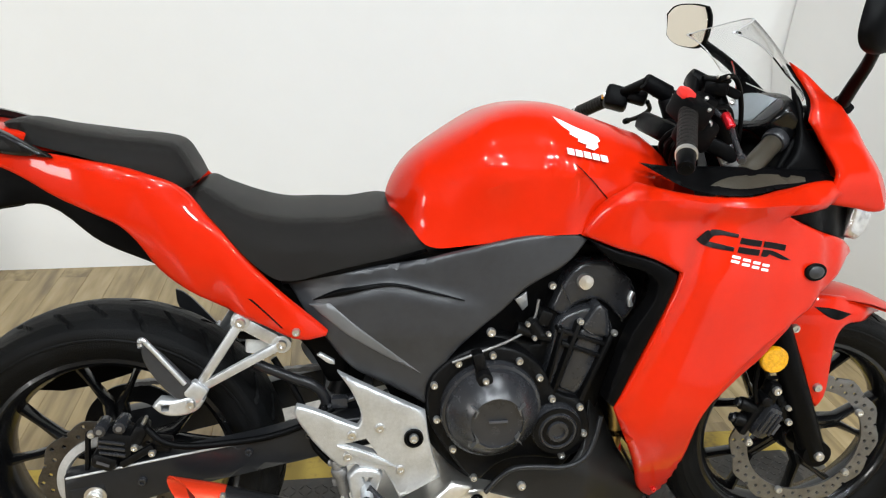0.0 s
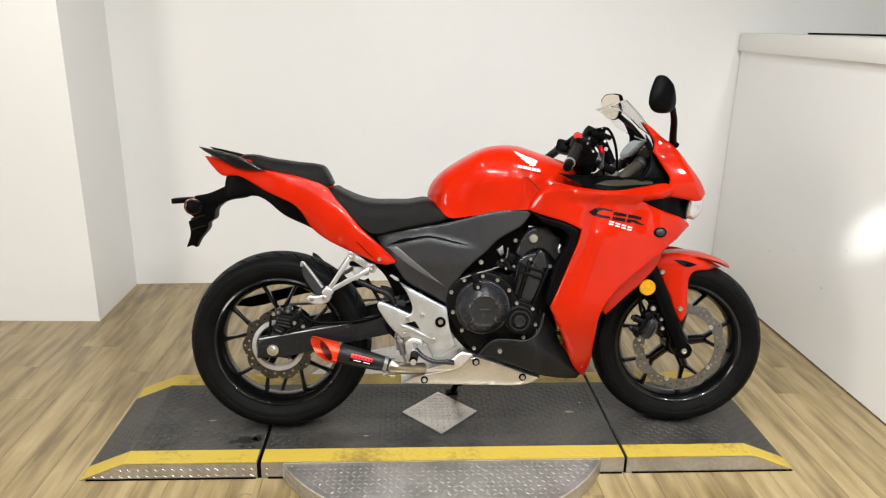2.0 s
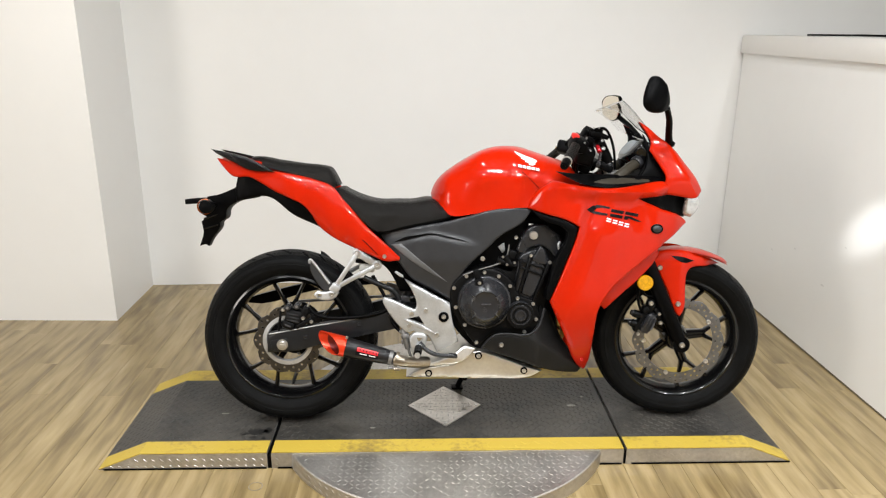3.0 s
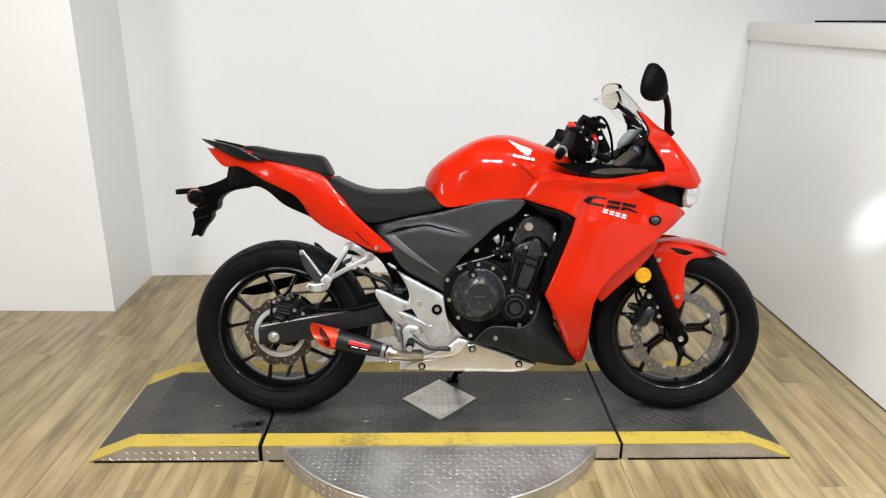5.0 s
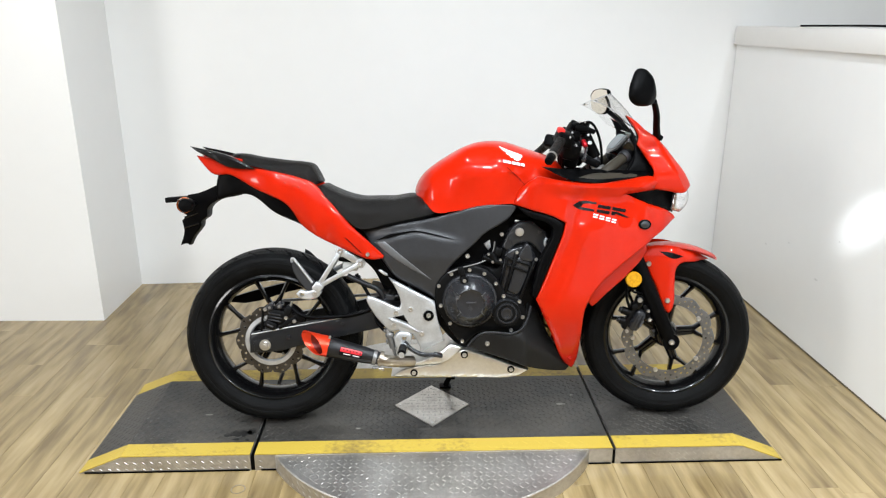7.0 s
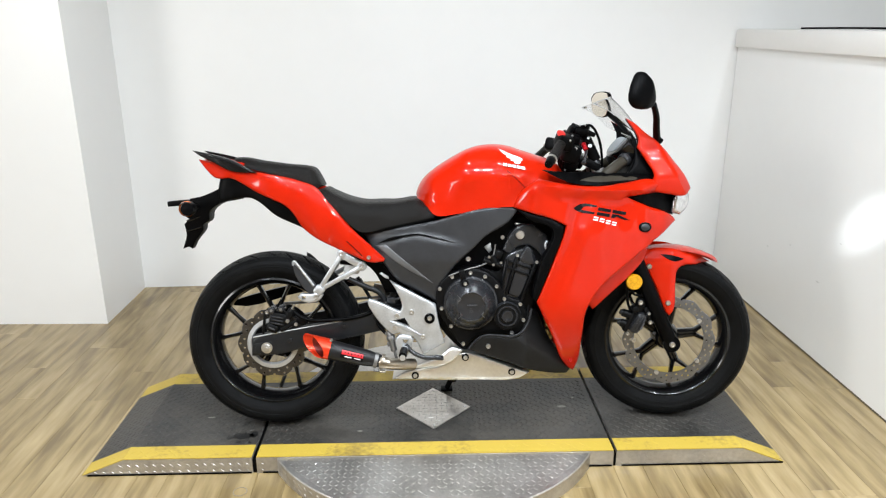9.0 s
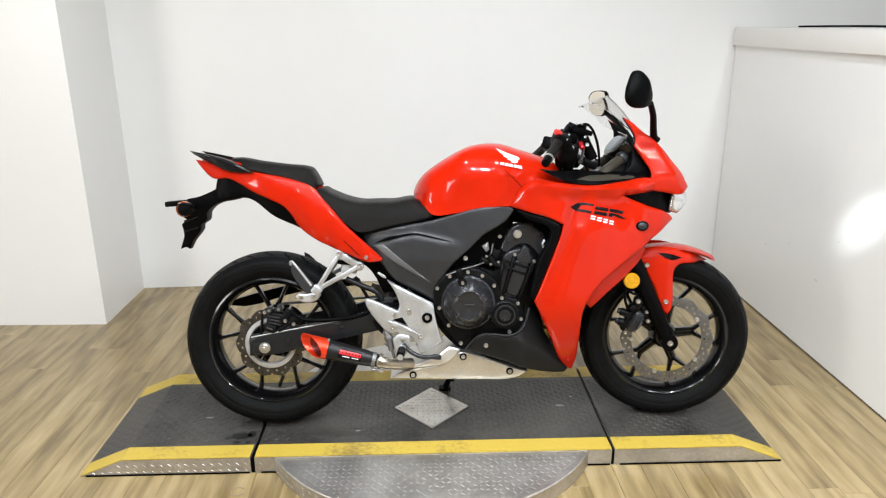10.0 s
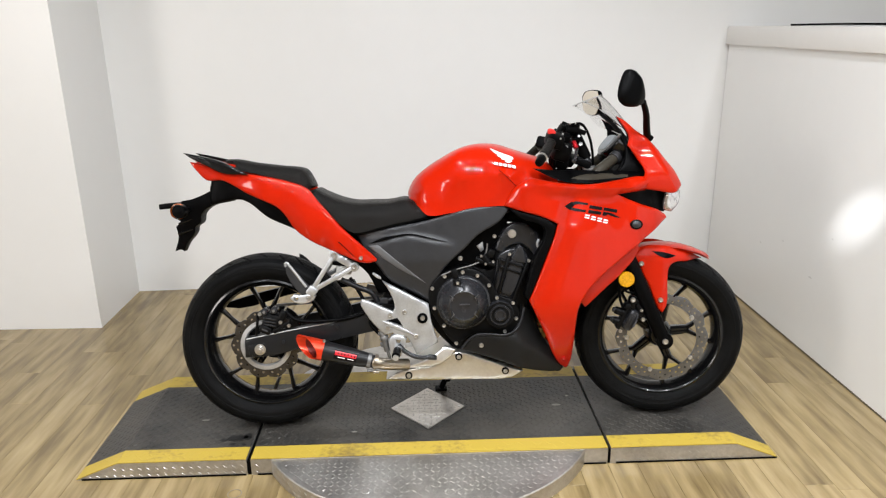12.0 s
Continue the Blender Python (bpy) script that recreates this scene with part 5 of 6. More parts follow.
peg = part("passenger_footrest", shell(PEG, lambda x, z: 0.156 - 0.15 * (x + 0.59), 0.005, 0.016, -1, step=0.012, holes=([(-0.578, 0.487), (-0.564, 0.486), (-0.566, 0.475), (-0.578, 0.475)],)), ALUMINIUM, bike, "silver cast passenger footrest mount")
bolt(peg, -0.530, -0.148, 0.484, 0.008)
res = part("brake_fluid_cup", boxed((0.054, 0.034, 0.032), pose(-0.414, -0.095, 0.570, 0, 6, 0), 0.006), CUP, bike, "translucent white brake fluid cup")
part("cup_lid", boxed((0.064, 0.036, 0.012), pose(-0.420, -0.100, 0.590, 0, 6, 0), 0.003), BLACK, res)
part("frame_tube", tube(bmesh.new(), [(-0.425, -0.105, 0.535), (-0.364, -0.108, 0.507), (-0.322, -0.110, 0.488), (-0.305, -0.110, 0.462), (-0.306, -0.110, 0.425)], 0.0095), SWING, bike, "dark grey bent tube")
part("shock_absorber", tube(bmesh.new(), [(-0.215, 0.0, 0.56), (-0.270, 0.0, 0.43), (-0.300, 0.0, 0.36)], 0.03, seg=16), ENGINE_DARK, bike)
bm = box(bmesh.new(), (0.030, 0.020, 0.020), pose(-0.280, -0.120, 0.462), 0.003)
rod(bm, (-0.300, -0.12, 0.452), (-0.240, -0.12, 0.472), 0.006, seg=10)
part("brake_switch", bm, ENGINE, bike)
bm = shell([(-0.318, 0.556), (-0.312, 0.560), (-0.288, 0.545), (-0.287, 0.537), (-0.298, 0.540)], flat(0.128), 0.002, 0.006, -1, step=0.02)
part("subframe_tab", bm, ALUMINIUM, bike, "silver subframe tab")
TRAY = [(-0.860, 0.885), (-0.800, 0.905), (-0.600, 0.860), (-0.450, 0.760), (-0.330, 0.640), (-0.270, 0.560), (-0.262, 0.480), (-0.300, 0.480), (-0.345, 0.560), (-0.420, 0.612), (-0.511, 0.664), (-0.580, 0.708), (-0.664, 0.748), (-0.752, 0.810), (-0.813, 0.808), (-0.868, 0.792), (-0.870, 0.838)]
part("rear_tray", shell(TRAY, lambda x, z: min(0.082, TAIL_X(x) - 0.026), 0.010, both=True, step=0.03), BLACK, bike, "black plastic tray under the seat")
MUDGUARD = [(-0.858, 0.850), (-0.880, 0.838), (-0.935, 0.816), (-0.970, 0.810), (-0.990, 0.748), (-0.976, 0.738), (-0.996, 0.722), (-0.991, 0.686), (-1.008, 0.634), (-0.986, 0.640), (-0.976, 0.634), (-0.962, 0.662), (-0.932, 0.702), (-0.930, 0.718), (-0.910, 0.734), (-0.904, 0.764), (-0.872, 0.790), (-0.800, 0.806)]
guard = part("plate_holder", shell(MUDGUARD, lambda x, z: 0.040 - 0.12 * max(0, 0.78 - z), 0.006, both=True, step=0.02), BLACK, bike, "black licence plate holder")
for x0, z0, x1, z1 in ((-0.968, 0.735, -0.900, 0.760), (-0.972, 0.700, -0.920, 0.716)):
    part("stiffening_rib", rod(bmesh.new(), (x0 - 0.016, -0.032, z0 - 0.004), (x1 - 0.016, -0.032, z1 - 0.004), 0.005, 0.004, 10), GLOSS_BLACK, guard)
part("plate_lamp", boxed((0.060, 0.060, 0.018), pose(-1.020, 0, 0.793, 0, -4, 0), 0.003), BLACK, guard)
for s in (-1, 1):
    bm = tube(bmesh.new(), [(-0.945, s * 0.03, 0.782), (-0.948, s * 0.075, 0.782)], 0.009)
    lathe(bm, [(0.010, 0.07), (0.018, 0.078), (0.0235, 0.095), (0.0235, 0.118), (0.021, 0.128), (0.0, 0.131)], 24, pose(-0.952, 0, 0.780) @ Matrix.Diagonal((1, s, 1, 1)))
    ind = part("turn_signal", bm, BLACK, guard)
    bm = lathe(bmesh.new(), [(0.0245, 0.098), (0.0265, 0.104), (0.0265, 0.112), (0.0245, 0.117)], 24, pose(-0.958, 0, 0.780) @ Matrix.Diagonal((1, s, 1, 1)), closed=True)
    part("lens", bm, ORANGE_LENS, guard, "orange turn signal lens")
TAIL_LIGHT = [(-0.912, 0.946), (-0.878, 0.936), (-0.838, 0.905), (-0.850, 0.884), (-0.886, 0.914)]
part("tail_light", shell(TAIL_LIGHT, flat(0.052), 0.008, both=True, step=0.02), DEEP_RED, bike, "red tail light")
GRAB = [(-0.941, 0.974), (-0.892, 0.964), (-0.809, 0.942), (-0.754, 0.914), (-0.722, 0.896), (-0.811, 0.904), (-0.866, 0.931), (-0.921, 0.959)]
mirrored(lambda s: shell(GRAB, lambda x, z: 0.080 + 0.12 * (x + 0.94), 0.005, 0.012, s, step=0.02), "grab_rail", GLOSS_BLACK, "black passenger grab rail")
part("tail_top", shell([(-0.890, 0.950), (-0.800, 0.935), (-0.720, 0.915), (-0.700, 0.890), (-0.800, 0.900), (-0.880, 0.930)], flat(0.060), 0.006, both=True, step=0.03), RED, bike, "red tail top")
part("tail_slot", shell([(-0.428, 0.672), (-0.421, 0.670), (-0.371, 0.622), (-0.375, 0.622)], on_surface(TAIL, tail_half, 0.007, lift=0.001), 0.0008, 0.004, -1, step=0.02, sharp=5), BLACK, bike, "narrow black slot")
bolt(bike, -0.350, -tail_half(-0.350, 0.617), 0.617, 0.007)

# ---- silencer
A, B = Vector((-0.360, -0.192, 0.281)), Vector((-0.486, -0.192, 0.3130))
AXIS = (B - A).normalized()
UP = Vector((0, 1, 0)).cross(AXIS).normalized()
if UP.z < 0:
    UP = -UP
SIDE = Vector((0, -1, 0))


def round_pipe(bm, stations, seg=40, cut=None, inner=False):
    """Rings along the silencer's axis: (distance from A, radius); cut: a slanting end."""
    rings = []
    for i, (s, r) in enumerate(stations):
        ring = []
        for k in range(seg):
            a = 2 * math.pi * k / seg
            along = s + (cut * (0.42 * math.cos(a) - 0.90 * math.sin(a) + 1.0) / 2 if cut and i == len(stations) - 1 else 0)
            ring.append(bm.verts.new(A + AXIS * along + (UP * math.cos(a) + SIDE * math.sin(a)) * r))
        rings.append(ring)
    for a, b in zip(rings, rings[1:]):
        for k in range(seg):
            bm.faces.new((a[k], a[(k + 1) % seg], b[(k + 1) % seg], b[k]))
    return rings


LONG = (B - A).length
silencer = part("silencer", (lambda bm: (round_pipe(bm, [(-0.050, 0.020), (-0.048, 0.0212), (-0.030, 0.0232), (-0.004, 0.0268), (0.004, 0.0278), (LONG - 0.003, 0.0335), (LONG, 0.032), (LONG, 0.018)]), bm)[1])(bmesh.new()), EXHAUST_BLACK, bike, "short satin black silencer with red tip")
bm = bmesh.new()
outer = round_pipe(bm, [(LONG - 0.004, 0.0345), (LONG + 0.004, 0.0352), (LONG + 0.012, 0.0352)], cut=0.085)
inner = round_pipe(bm, [(LONG - 0.004, 0.026), (LONG + 0.004, 0.0312), (LONG + 0.0115, 0.0322)], cut=0.085)
for k in range(40):
    bm.faces.new((outer[-1][k], outer[-1][(k + 1) % 40], inner[-1][(k + 1) % 40], inner[-1][k]))
tip = part("tip", bm, EXHAUST_RED, silencer, "slash-cut red anodised tip")
# inner sleeve in darkened red, for the shade inside the opening
bm = bmesh.new()
round_pipe(bm, [(LONG - 0.002, 0.022), (LONG + 0.004, 0.0302), (LONG + 0.004, 0.0308)], cut=0.060)
part("tip_lining", bm, TIP_INSIDE, silencer, "inside of the red tip, coloured dark as in shade")
bm = bmesh.new()
ring = round_pipe(bm, [(LONG - 0.006, 0.022), (LONG + 0.001, 0.022)])
bm.faces.new(ring[0])
part("baffle", bm, BLACK, silencer)


def wrap(name, s0, s1, a0, a1, r, mat, label=""):
    """A sticker wrapped round the silencer."""
    bm = bmesh.new()
    g = [[bm.verts.new(A + AXIS * (s0 + (s1 - s0) * i / 6) + (UP * math.cos(radians(a0 + (a1 - a0) * j / 8)) + SIDE * math.sin(radians(a0 + (a1 - a0) * j / 8))) * (r - 0.0047 - 0.0057 * (1 - (s0 + (s1 - s0) * i / 6) / LONG))) for j in range(9)] for i in range(7)]
    top = [[bm.verts.new(v.co + (v.co - A - AXIS * (v.co - A).dot(AXIS)).normalized() * 0.0006) for v in row] for row in g]
    for grid, flip in ((g, -1), (top, 1)):
        for i in range(6):
            for j in range(8):
                bm.faces.new((grid[i][j], grid[i + 1][j], grid[i + 1][j + 1], grid[i][j + 1])[::flip])
    return part(name, bm, mat, silencer, label)


DECAL_RED = material("red_decal", (0.55, 0.012, 0.02), 0.35, 0, 0.05, 30)
wrap("sticker", 0.012, 0.088, 52, 108, 0.0382, BLACK_DECAL, "black and red maker's sticker")
wrap("sticker_bar", 0.014, 0.086, 58, 84, 0.0388, DECAL_RED)
for k in range(6):
    wrap("sticker_mark", 0.018 + 0.011 * k, 0.0215 + 0.011 * k, 65 + k % 2 * 2, 78 - k % 3 * 2, 0.0394, BLACK_DECAL)
wrap("sticker_bar", 0.050, 0.074, 92, 97, 0.0388, WHITE_DECAL)
wrap("sticker_bar", 0.020, 0.042, 92, 97, 0.0388, WHITE_DECAL)
bolt(silencer, -0.474, -0.222, 0.353, 0.005)
part("mid_pipe", tube(bmesh.new(), [tuple(A - AXIS * 0.040), (-0.300, -0.200, 0.266), (-0.262, -0.185, 0.256), (-0.205, -0.150, 0.245)], 0.0195, seg=20), TITANIUM, bike, "heat-tinted exhaust pipe")
for s in (-0.052, -0.030):
    bm = bmesh.new()
    round_pipe(bm, [(s - 0.006, 0.0245), (s - 0.006, 0.0262), (s + 0.006, 0.0262), (s + 0.006, 0.0245)], 32)
    rod(bm, A + AXIS * s + Vector((-0.008, -0.01, -0.032)), A + AXIS * s + Vector((0.010, -0.01, -0.032)), 0.005, seg=10)
    part("clamp", bm, TITANIUM if s < -0.04 else DULL, silencer, "pipe clamp")

# ---- side stand
part("side_stand", tube(bmesh.new(), [(-0.020, 0.120, 0.230), (-0.045, 0.150, 0.140), (-0.080, 0.195, 0.046)], 0.011), BLACK, bike, "black side stand leg")
part("stand_foot", boxed((0.046, 0.036, 0.008), pose(-0.082, 0.200, 0.040, 10, 0, 0), 0.003), BLACK, bike)
part("stand_stop", rod(bmesh.new(), (-0.058, 0.090, 0.20), (-0.058, 0.105, 0.10), 0.010, seg=12), BLACK, bike)

# ---- front end, steered slightly to the right
STEER_ANGLE = -7.0
HEAD_TOP, FORK_DIR = Vector((0.400, 0, 0.920)), Vector((0.405, 0, -0.914))
STEER = Matrix.Translation(HEAD_TOP) @ Matrix.Rotation(radians(-STEER_ANGLE), 4, FORK_DIR) @ Matrix.Translation(-HEAD_TOP)
front_end = [front_wheel, crown, *fenders]


def front(name, bm, mat, label="", at=None, **kw):
    ob = part(name, bm, mat, bike, label, at, **kw)
    front_end.append(ob)
    return ob


for s in (-1, 1):
    bm = rod(bmesh.new(), (0.712, s * 0.104, 0.285), (0.554, s * 0.104, 0.640), 0.0255, 0.0265, 28, 0.006)
    lathe(bm, [(0.029, -0.020), (0.029, 0.020), (0.024, 0.024), (0.0, 0.024)], 24, pose(0.706, s * 0.104, 0.300))
    leg = front("fork_leg", bm, BLACK, "satin black fork leg")
    part("fork_tube", rod(bmesh.new(), (0.556, s * 0.104, 0.635), (0.437, s * 0.104, 0.905), 0.0205, seg=24), DULL, leg, "bright fork tube")
    part("dust_seal", rod(bmesh.new(), (0.556, s * 0.104, 0.636), (0.548, s * 0.104, 0.652), 0.028, 0.024, 24), BLACK, leg)
    bolt(leg, 0.706, s * 0.128, 0.301, 0.010, side=s, deep=0.010)
    bolt(leg, 0.690, s * 0.110, 0.292, 0.007, side=s)
clampm = front("top_clamp", boxed((0.070, 0.250, 0.028), pose(0.410, 0, 0.925, 0, 24, 0), 0.008), BLACK, "black fork top clamp")
for s in (-1, 1):
    part("fork_cap", rod(bmesh.new(), (0.430, s * 0.104, 0.920), (0.423, s * 0.104, 0.938), 0.019, 0.016, 20, 0.003), ENGINE, clampm)
front("lower_clamp", boxed((0.080, 0.250, 0.050), pose(0.520, 0, 0.700, 0, 24, 0), 0.010), BLACK)
bm = lathe(bmesh.new(), [(0.0275, 0), (0.0275, 0.006), (0.025, 0.009), (0.0, 0.0095)], 32)
front("side_reflector", bm, AMBER, "round amber side reflector", pose(0.565, -0.140, 0.526) @ Matrix.Diagonal((1, -1, 1, 1)))
front("reflector_stay", tube(bmesh.new(), [(0.562, -0.132, 0.500), (0.568, -0.125, 0.480), (0.60, -0.110, 0.470)], 0.004), BLACK)
# front caliper
fcal = front("front_caliper", boxed((0.038, 0.054, 0.080), pose(0.588, -0.104, 0.374, 0, 26, 0), 0.015), ENGINE, "dark grey front brake caliper")
for size, place, bev in (((0.016, 0.040, 0.086), (0.562, -0.098, 0.380, 0, 26, 0), 0.005), ((0.012, 0.030, 0.070), (0.614, -0.096, 0.386, 0, 26, 0), 0.004), ((0.026, 0.036, 0.048), (0.592, -0.104, 0.436, 0, 14, 0), 0.008), ((0.018, 0.022, 0.064), (0.624, -0.098, 0.398, 0, -20, 0), 0.006)):
    part("caliper_casting", boxed(size, pose(*place), bev), ENGINE_DARK, fcal)
for x, z in ((0.551, 0.402), (0.545, 0.366)):
    bm = rod(bmesh.new(), (x - 0.016, -0.100, z + 0.006), (x + 0.026, -0.104, z - 0.008), 0.0135, 0.0150, 18, 0.004)
    part("piston_housing", bm, ENGINE_DARK, fcal)
    part("piston_cap", rod(bmesh.new(), (x - 0.023, -0.100, z + 0.008), (x - 0.014, -0.100, z + 0.005), 0.0090, 0.0100, 14, 0.002), ENGINE, fcal)
for k in range(3):
    part("cooling_fin", boxed((0.007, 0.012, 0.050), pose(0.580 + 0.010 * k, -0.129, 0.380 - 0.004 * k, 0, 26, 0), 0.003), ENGINE, fcal)
part("guide_pin", rod(bmesh.new(), (0.576, -0.090, 0.423), (0.576, -0.132, 0.425), 0.012, 0.011, 18, 0.004), ENGINE_DARK, fcal)
part("name_bar", boxed((0.005, 0.001, 0.026), pose(0.600, -0.1385, 0.368, 0, 26, 0)), GREY_DECAL, fcal)
for x, z, r in ((0.592, 0.450, 0.009), (0.622, 0.412, 0.0055), (0.628, 0.380, 0.007), (0.552, 0.338, 0.006)):
    bolt(fcal, x, -0.126, z, r)
front("brake_hose", tube(bmesh.new(), [(0.560, -0.120, 0.420), (0.548, -0.125, 0.455), (0.545, -0.128, 0.500), (0.538, -0.130, 0.550), (0.520, -0.120, 0.605)], 0.0048), BLACK, "black front brake hose")
front("sensor_wire", tube(bmesh.new(), [(0.640, -0.10, 0.40), (0.655, -0.105, 0.43), (0.640, -0.112, 0.46), (0.600, -0.118, 0.51)], 0.0028), BLACK)
bm = shell([(0.660, 0.612), (0.700, 0.609), (0.745, 0.594), (0.712, 0.588), (0.690, 0.594)], lambda x, z: FENDER_X(x) - 0.55 * max(0, z - 0.595) + 0.0015, 0.001, 0.004, -1, step=0.02)
front("fender_slot", bm, BLACK, "black slot in the fender")
for x, z in ((0.623, 0.571), (0.692, 0.442)):
    bolt(fenders[0], x, -(FENDER_X(x) + 0.004), z, 0.009)

# handlebars
for s in (-1, 1):
    bar = front("handlebar", rod(bmesh.new(), (0.352, s * 0.100, 1.040), (0.270, s * 0.330, 0.947), 0.011, seg=16), BLACK, "black clip-on handlebar")
    near_bar, far_bar = (bar, None) if s < 0 else (near_bar, bar)
    part("bar_clamp", rod(rod(bmesh.new(), (0.432, s * 0.104, 0.930), (0.395, s * 0.104, 1.010), 0.020, 0.018, 20, 0.004), (0.400, s * 0.104, 1.015), (0.345, s * 0.100, 1.042), 0.019, 0.017, 18, 0.004), BLACK, bar)
    p0, p1 = Vector((0.310, s * 0.212, 0.994)), Vector((0.272, s * 0.325, 0.949))
    d = (p1 - p0)
    turn = d.to_track_quat("Y", "Z").to_matrix().to_4x4()
    prof = [(0.010, 0.0), (0.0150, 0.001)]
    for k in range(10):
        prof += [(0.0156, d.length * (0.06 + 0.09 * k)), (0.0156, d.length * (0.115 + 0.09 * k)), (0.0151, d.length * (0.122 + 0.09 * k)), (0.0151, d.length * (0.142 + 0.09 * k))]
    bm = lathe(bmesh.new(), prof + [(0.0152, d.length), (0.010, d.length)], 24, Matrix.Translation(p0) @ turn)
    part("grip", bm, VINYL, bar, "black ribbed rubber grip")
    bm = bmesh.new()
    rod(bm, p1, p1 + d * 0.05, 0.0158, seg=24)
    rod(bm, p1 + d * 0.05, p1 + d * 0.36, 0.0150, 0.0128, 24, 0.003)
    end = part("bar_end", bm, BLACK, bar, "black bar end weight")
    part("end_ring", rod(bmesh.new(), p1 + d * 0.01, p1 + d * 0.085, 0.0168, seg=24, bevel=0.002), STEEL, bar, "bright steel ring")
    part("end_screw", rod(bmesh.new(), p1 + d * 0.35, p1 + d * 0.375, 0.007, seg=14), BLACK, bar)
    sw = part("switch_box", boxed((0.052, 0.062, 0.046), pose(0.318, s * 0.196, 0.996, s * -20, 12, s * -18), 0.010), BLACK, bar, "black switch housing")
    if s < 0:
        part("stop_switch", boxed((0.024, 0.030, 0.018), pose(0.308, s * 0.198, 1.022, s * -20, 12, s * -18), 0.007), material("red_switch", (0.62, 0.02, 0.015), 0.35, 0, 0.05, 30), bar, "red engine stop switch")
    else:
        for k, mm in enumerate((WHITE_DECAL, AMBER, BLACK)):
            part("button", boxed((0.010, 0.010, 0.010), pose(0.290, s * 0.185 + 0.012 * k, 1.004 - 0.006 * k), 0.002), mm if k < 2 else BLACK, bar)
    bm = tube(bmesh.new(), [(0.372, s * 0.150, 0.995), (0.390, s * 0.185, 0.975), (0.384, s * 0.235, 0.952), (0.374, s * 0.286, 0.936)], 0.0050, seg=10)
    rod(bm, (0.375, s * 0.282, 0.937), (0.371, s * 0.297, 0.932), 0.0075, 0.0065, 12, 0.002)
    lev = part("lever", bm, ENGINE if s < 0 else BLACK, bar, "slim dark control lever")
    if s < 0:
        part("adjuster", rod(bmesh.new(), (0.381, s * 0.186, 0.990), (0.388, s * 0.206, 0.970), 0.0080, seg=14, bevel=0.003), material("red_anodised", (0.55, 0.012, 0.02), 0.25, 0.7, 0.06, 40), bar, "red lever adjuster")
        cup = part("fluid_reservoir", boxed((0.042, 0.040, 0.026), pose(0.385, s * 0.120, 1.027, 0, 4, s * 12), 0.006), BLACK, bar, "black brake fluid reservoir")
        part("reservoir_lid", boxed((0.046, 0.043, 0.008), pose(0.385, s * 0.120, 1.041, 0, 4, s * 12), 0.003), BLACK, bar)
        part("hose_joint", boxed((0.040, 0.016, 0.016), pose(0.408, s * 0.130, 1.022, 0, 24, 0), 0.005), BLACK, bar)
        part("reservoir_hose", tube(bmesh.new(), [(0.384, s * 0.124, 1.016), (0.372, s * 0.136, 1.006), (0.358, s * 0.150, 1.000)], 0.006), BLACK, bar)
    part("lever_perch", boxed((0.040, 0.034, 0.030), pose(0.352, s * 0.158, 1.004, s * -20, 12, s * -18), 0.007), BLACK, bar)
# steel screws added to give the black controls their small bright highlights
for x, y, z, rr in ((0.366, -0.160, 1.0525, 0.0025), (0.384, -0.160, 1.0525, 0.0025), (0.330, -0.232, 1.006, 0.003), (0.340, -0.190, 1.020, 0.0035), (0.395, -0.165, 1.012, 0.0045), (0.405, -0.130, 0.985, 0.007), (0.300, -0.216, 0.972, 0.004), (0.352, -0.185, 0.978, 0.006)):
    front("glint_screw", lathe(bmesh.new(), [(rr, 0), (rr, 0.004), (rr * 0.5, 0.005), (0, 0.0035)], 12), STEEL, at=pose(x, y, z, -35, 0, 0) @ Matrix.Diagonal((1, -1, 1, 1)))
front("throttle_cable", tube(bmesh.new(), [(0.372, -0.155, 1.050), (0.405, -0.135, 1.052), (0.435, -0.110, 1.010), (0.452, -0.085, 0.930), (0.450, -0.050, 0.840)], 0.0045), BLACK, "black throttle cable")
front("clutch_cable", tube(bmesh.new(), [(0.365, 0.150, 0.990), (0.400, 0.110, 1.000), (0.425, 0.060, 0.940), (0.435, 0.040, 0.840)], 0.0042), BLACK, "black clutch cable")
front("brake_line", tube(bmesh.new(), [(0.375, -0.145, 1.000), (0.405, -0.130, 1.000), (0.430, -0.105, 0.950), (0.445, -0.060, 0.860)], 0.0042), BLACK)
bm = box(bmesh.new(), (0.060, 0.046, 0.058), pose(0.338, -0.168, 0.962, 20, 14, 18), 0.012)
front("throttle_housing", bm, BLACK, "black throttle housing")
bm = box(bmesh.new(), (0.090, 0.150, 0.040), pose(0.350, 0.0, 0.935, 0, 24, 0), 0.014)
box(bm, (0.050, 0.080, 0.050), pose(0.345, -0.085, 0.925, 0, 24, 0), 0.012)
front("yoke_cover", bm, BLACK, "black plastic cover over the steering yoke")
for k, dy in enumerate((0.0, 0.022, 0.040)):
    front("control_cable", tube(bmesh.new(), [(0.345 + 0.01 * k, -0.170 + dy, 0.985), (0.318 - 0.006 * k, -0.150 + dy, 0.940), (0.322, -0.120 + dy, 0.900), (0.360, -0.085 + dy, 0.868)], 0.0048, seg=8), BLACK, "black control cable")
front("stem_tube", rod(bmesh.new(), (0.399, -0.098, 0.950), (0.435, -0.104, 0.884), 0.0090, seg=20), STEEL, "bright steel tube")
front("ignition_lock", rod(bmesh.new(), (0.395, 0, 0.935), (0.385, 0, 0.965), 0.020, 0.018, 20, 0.003), STEEL)
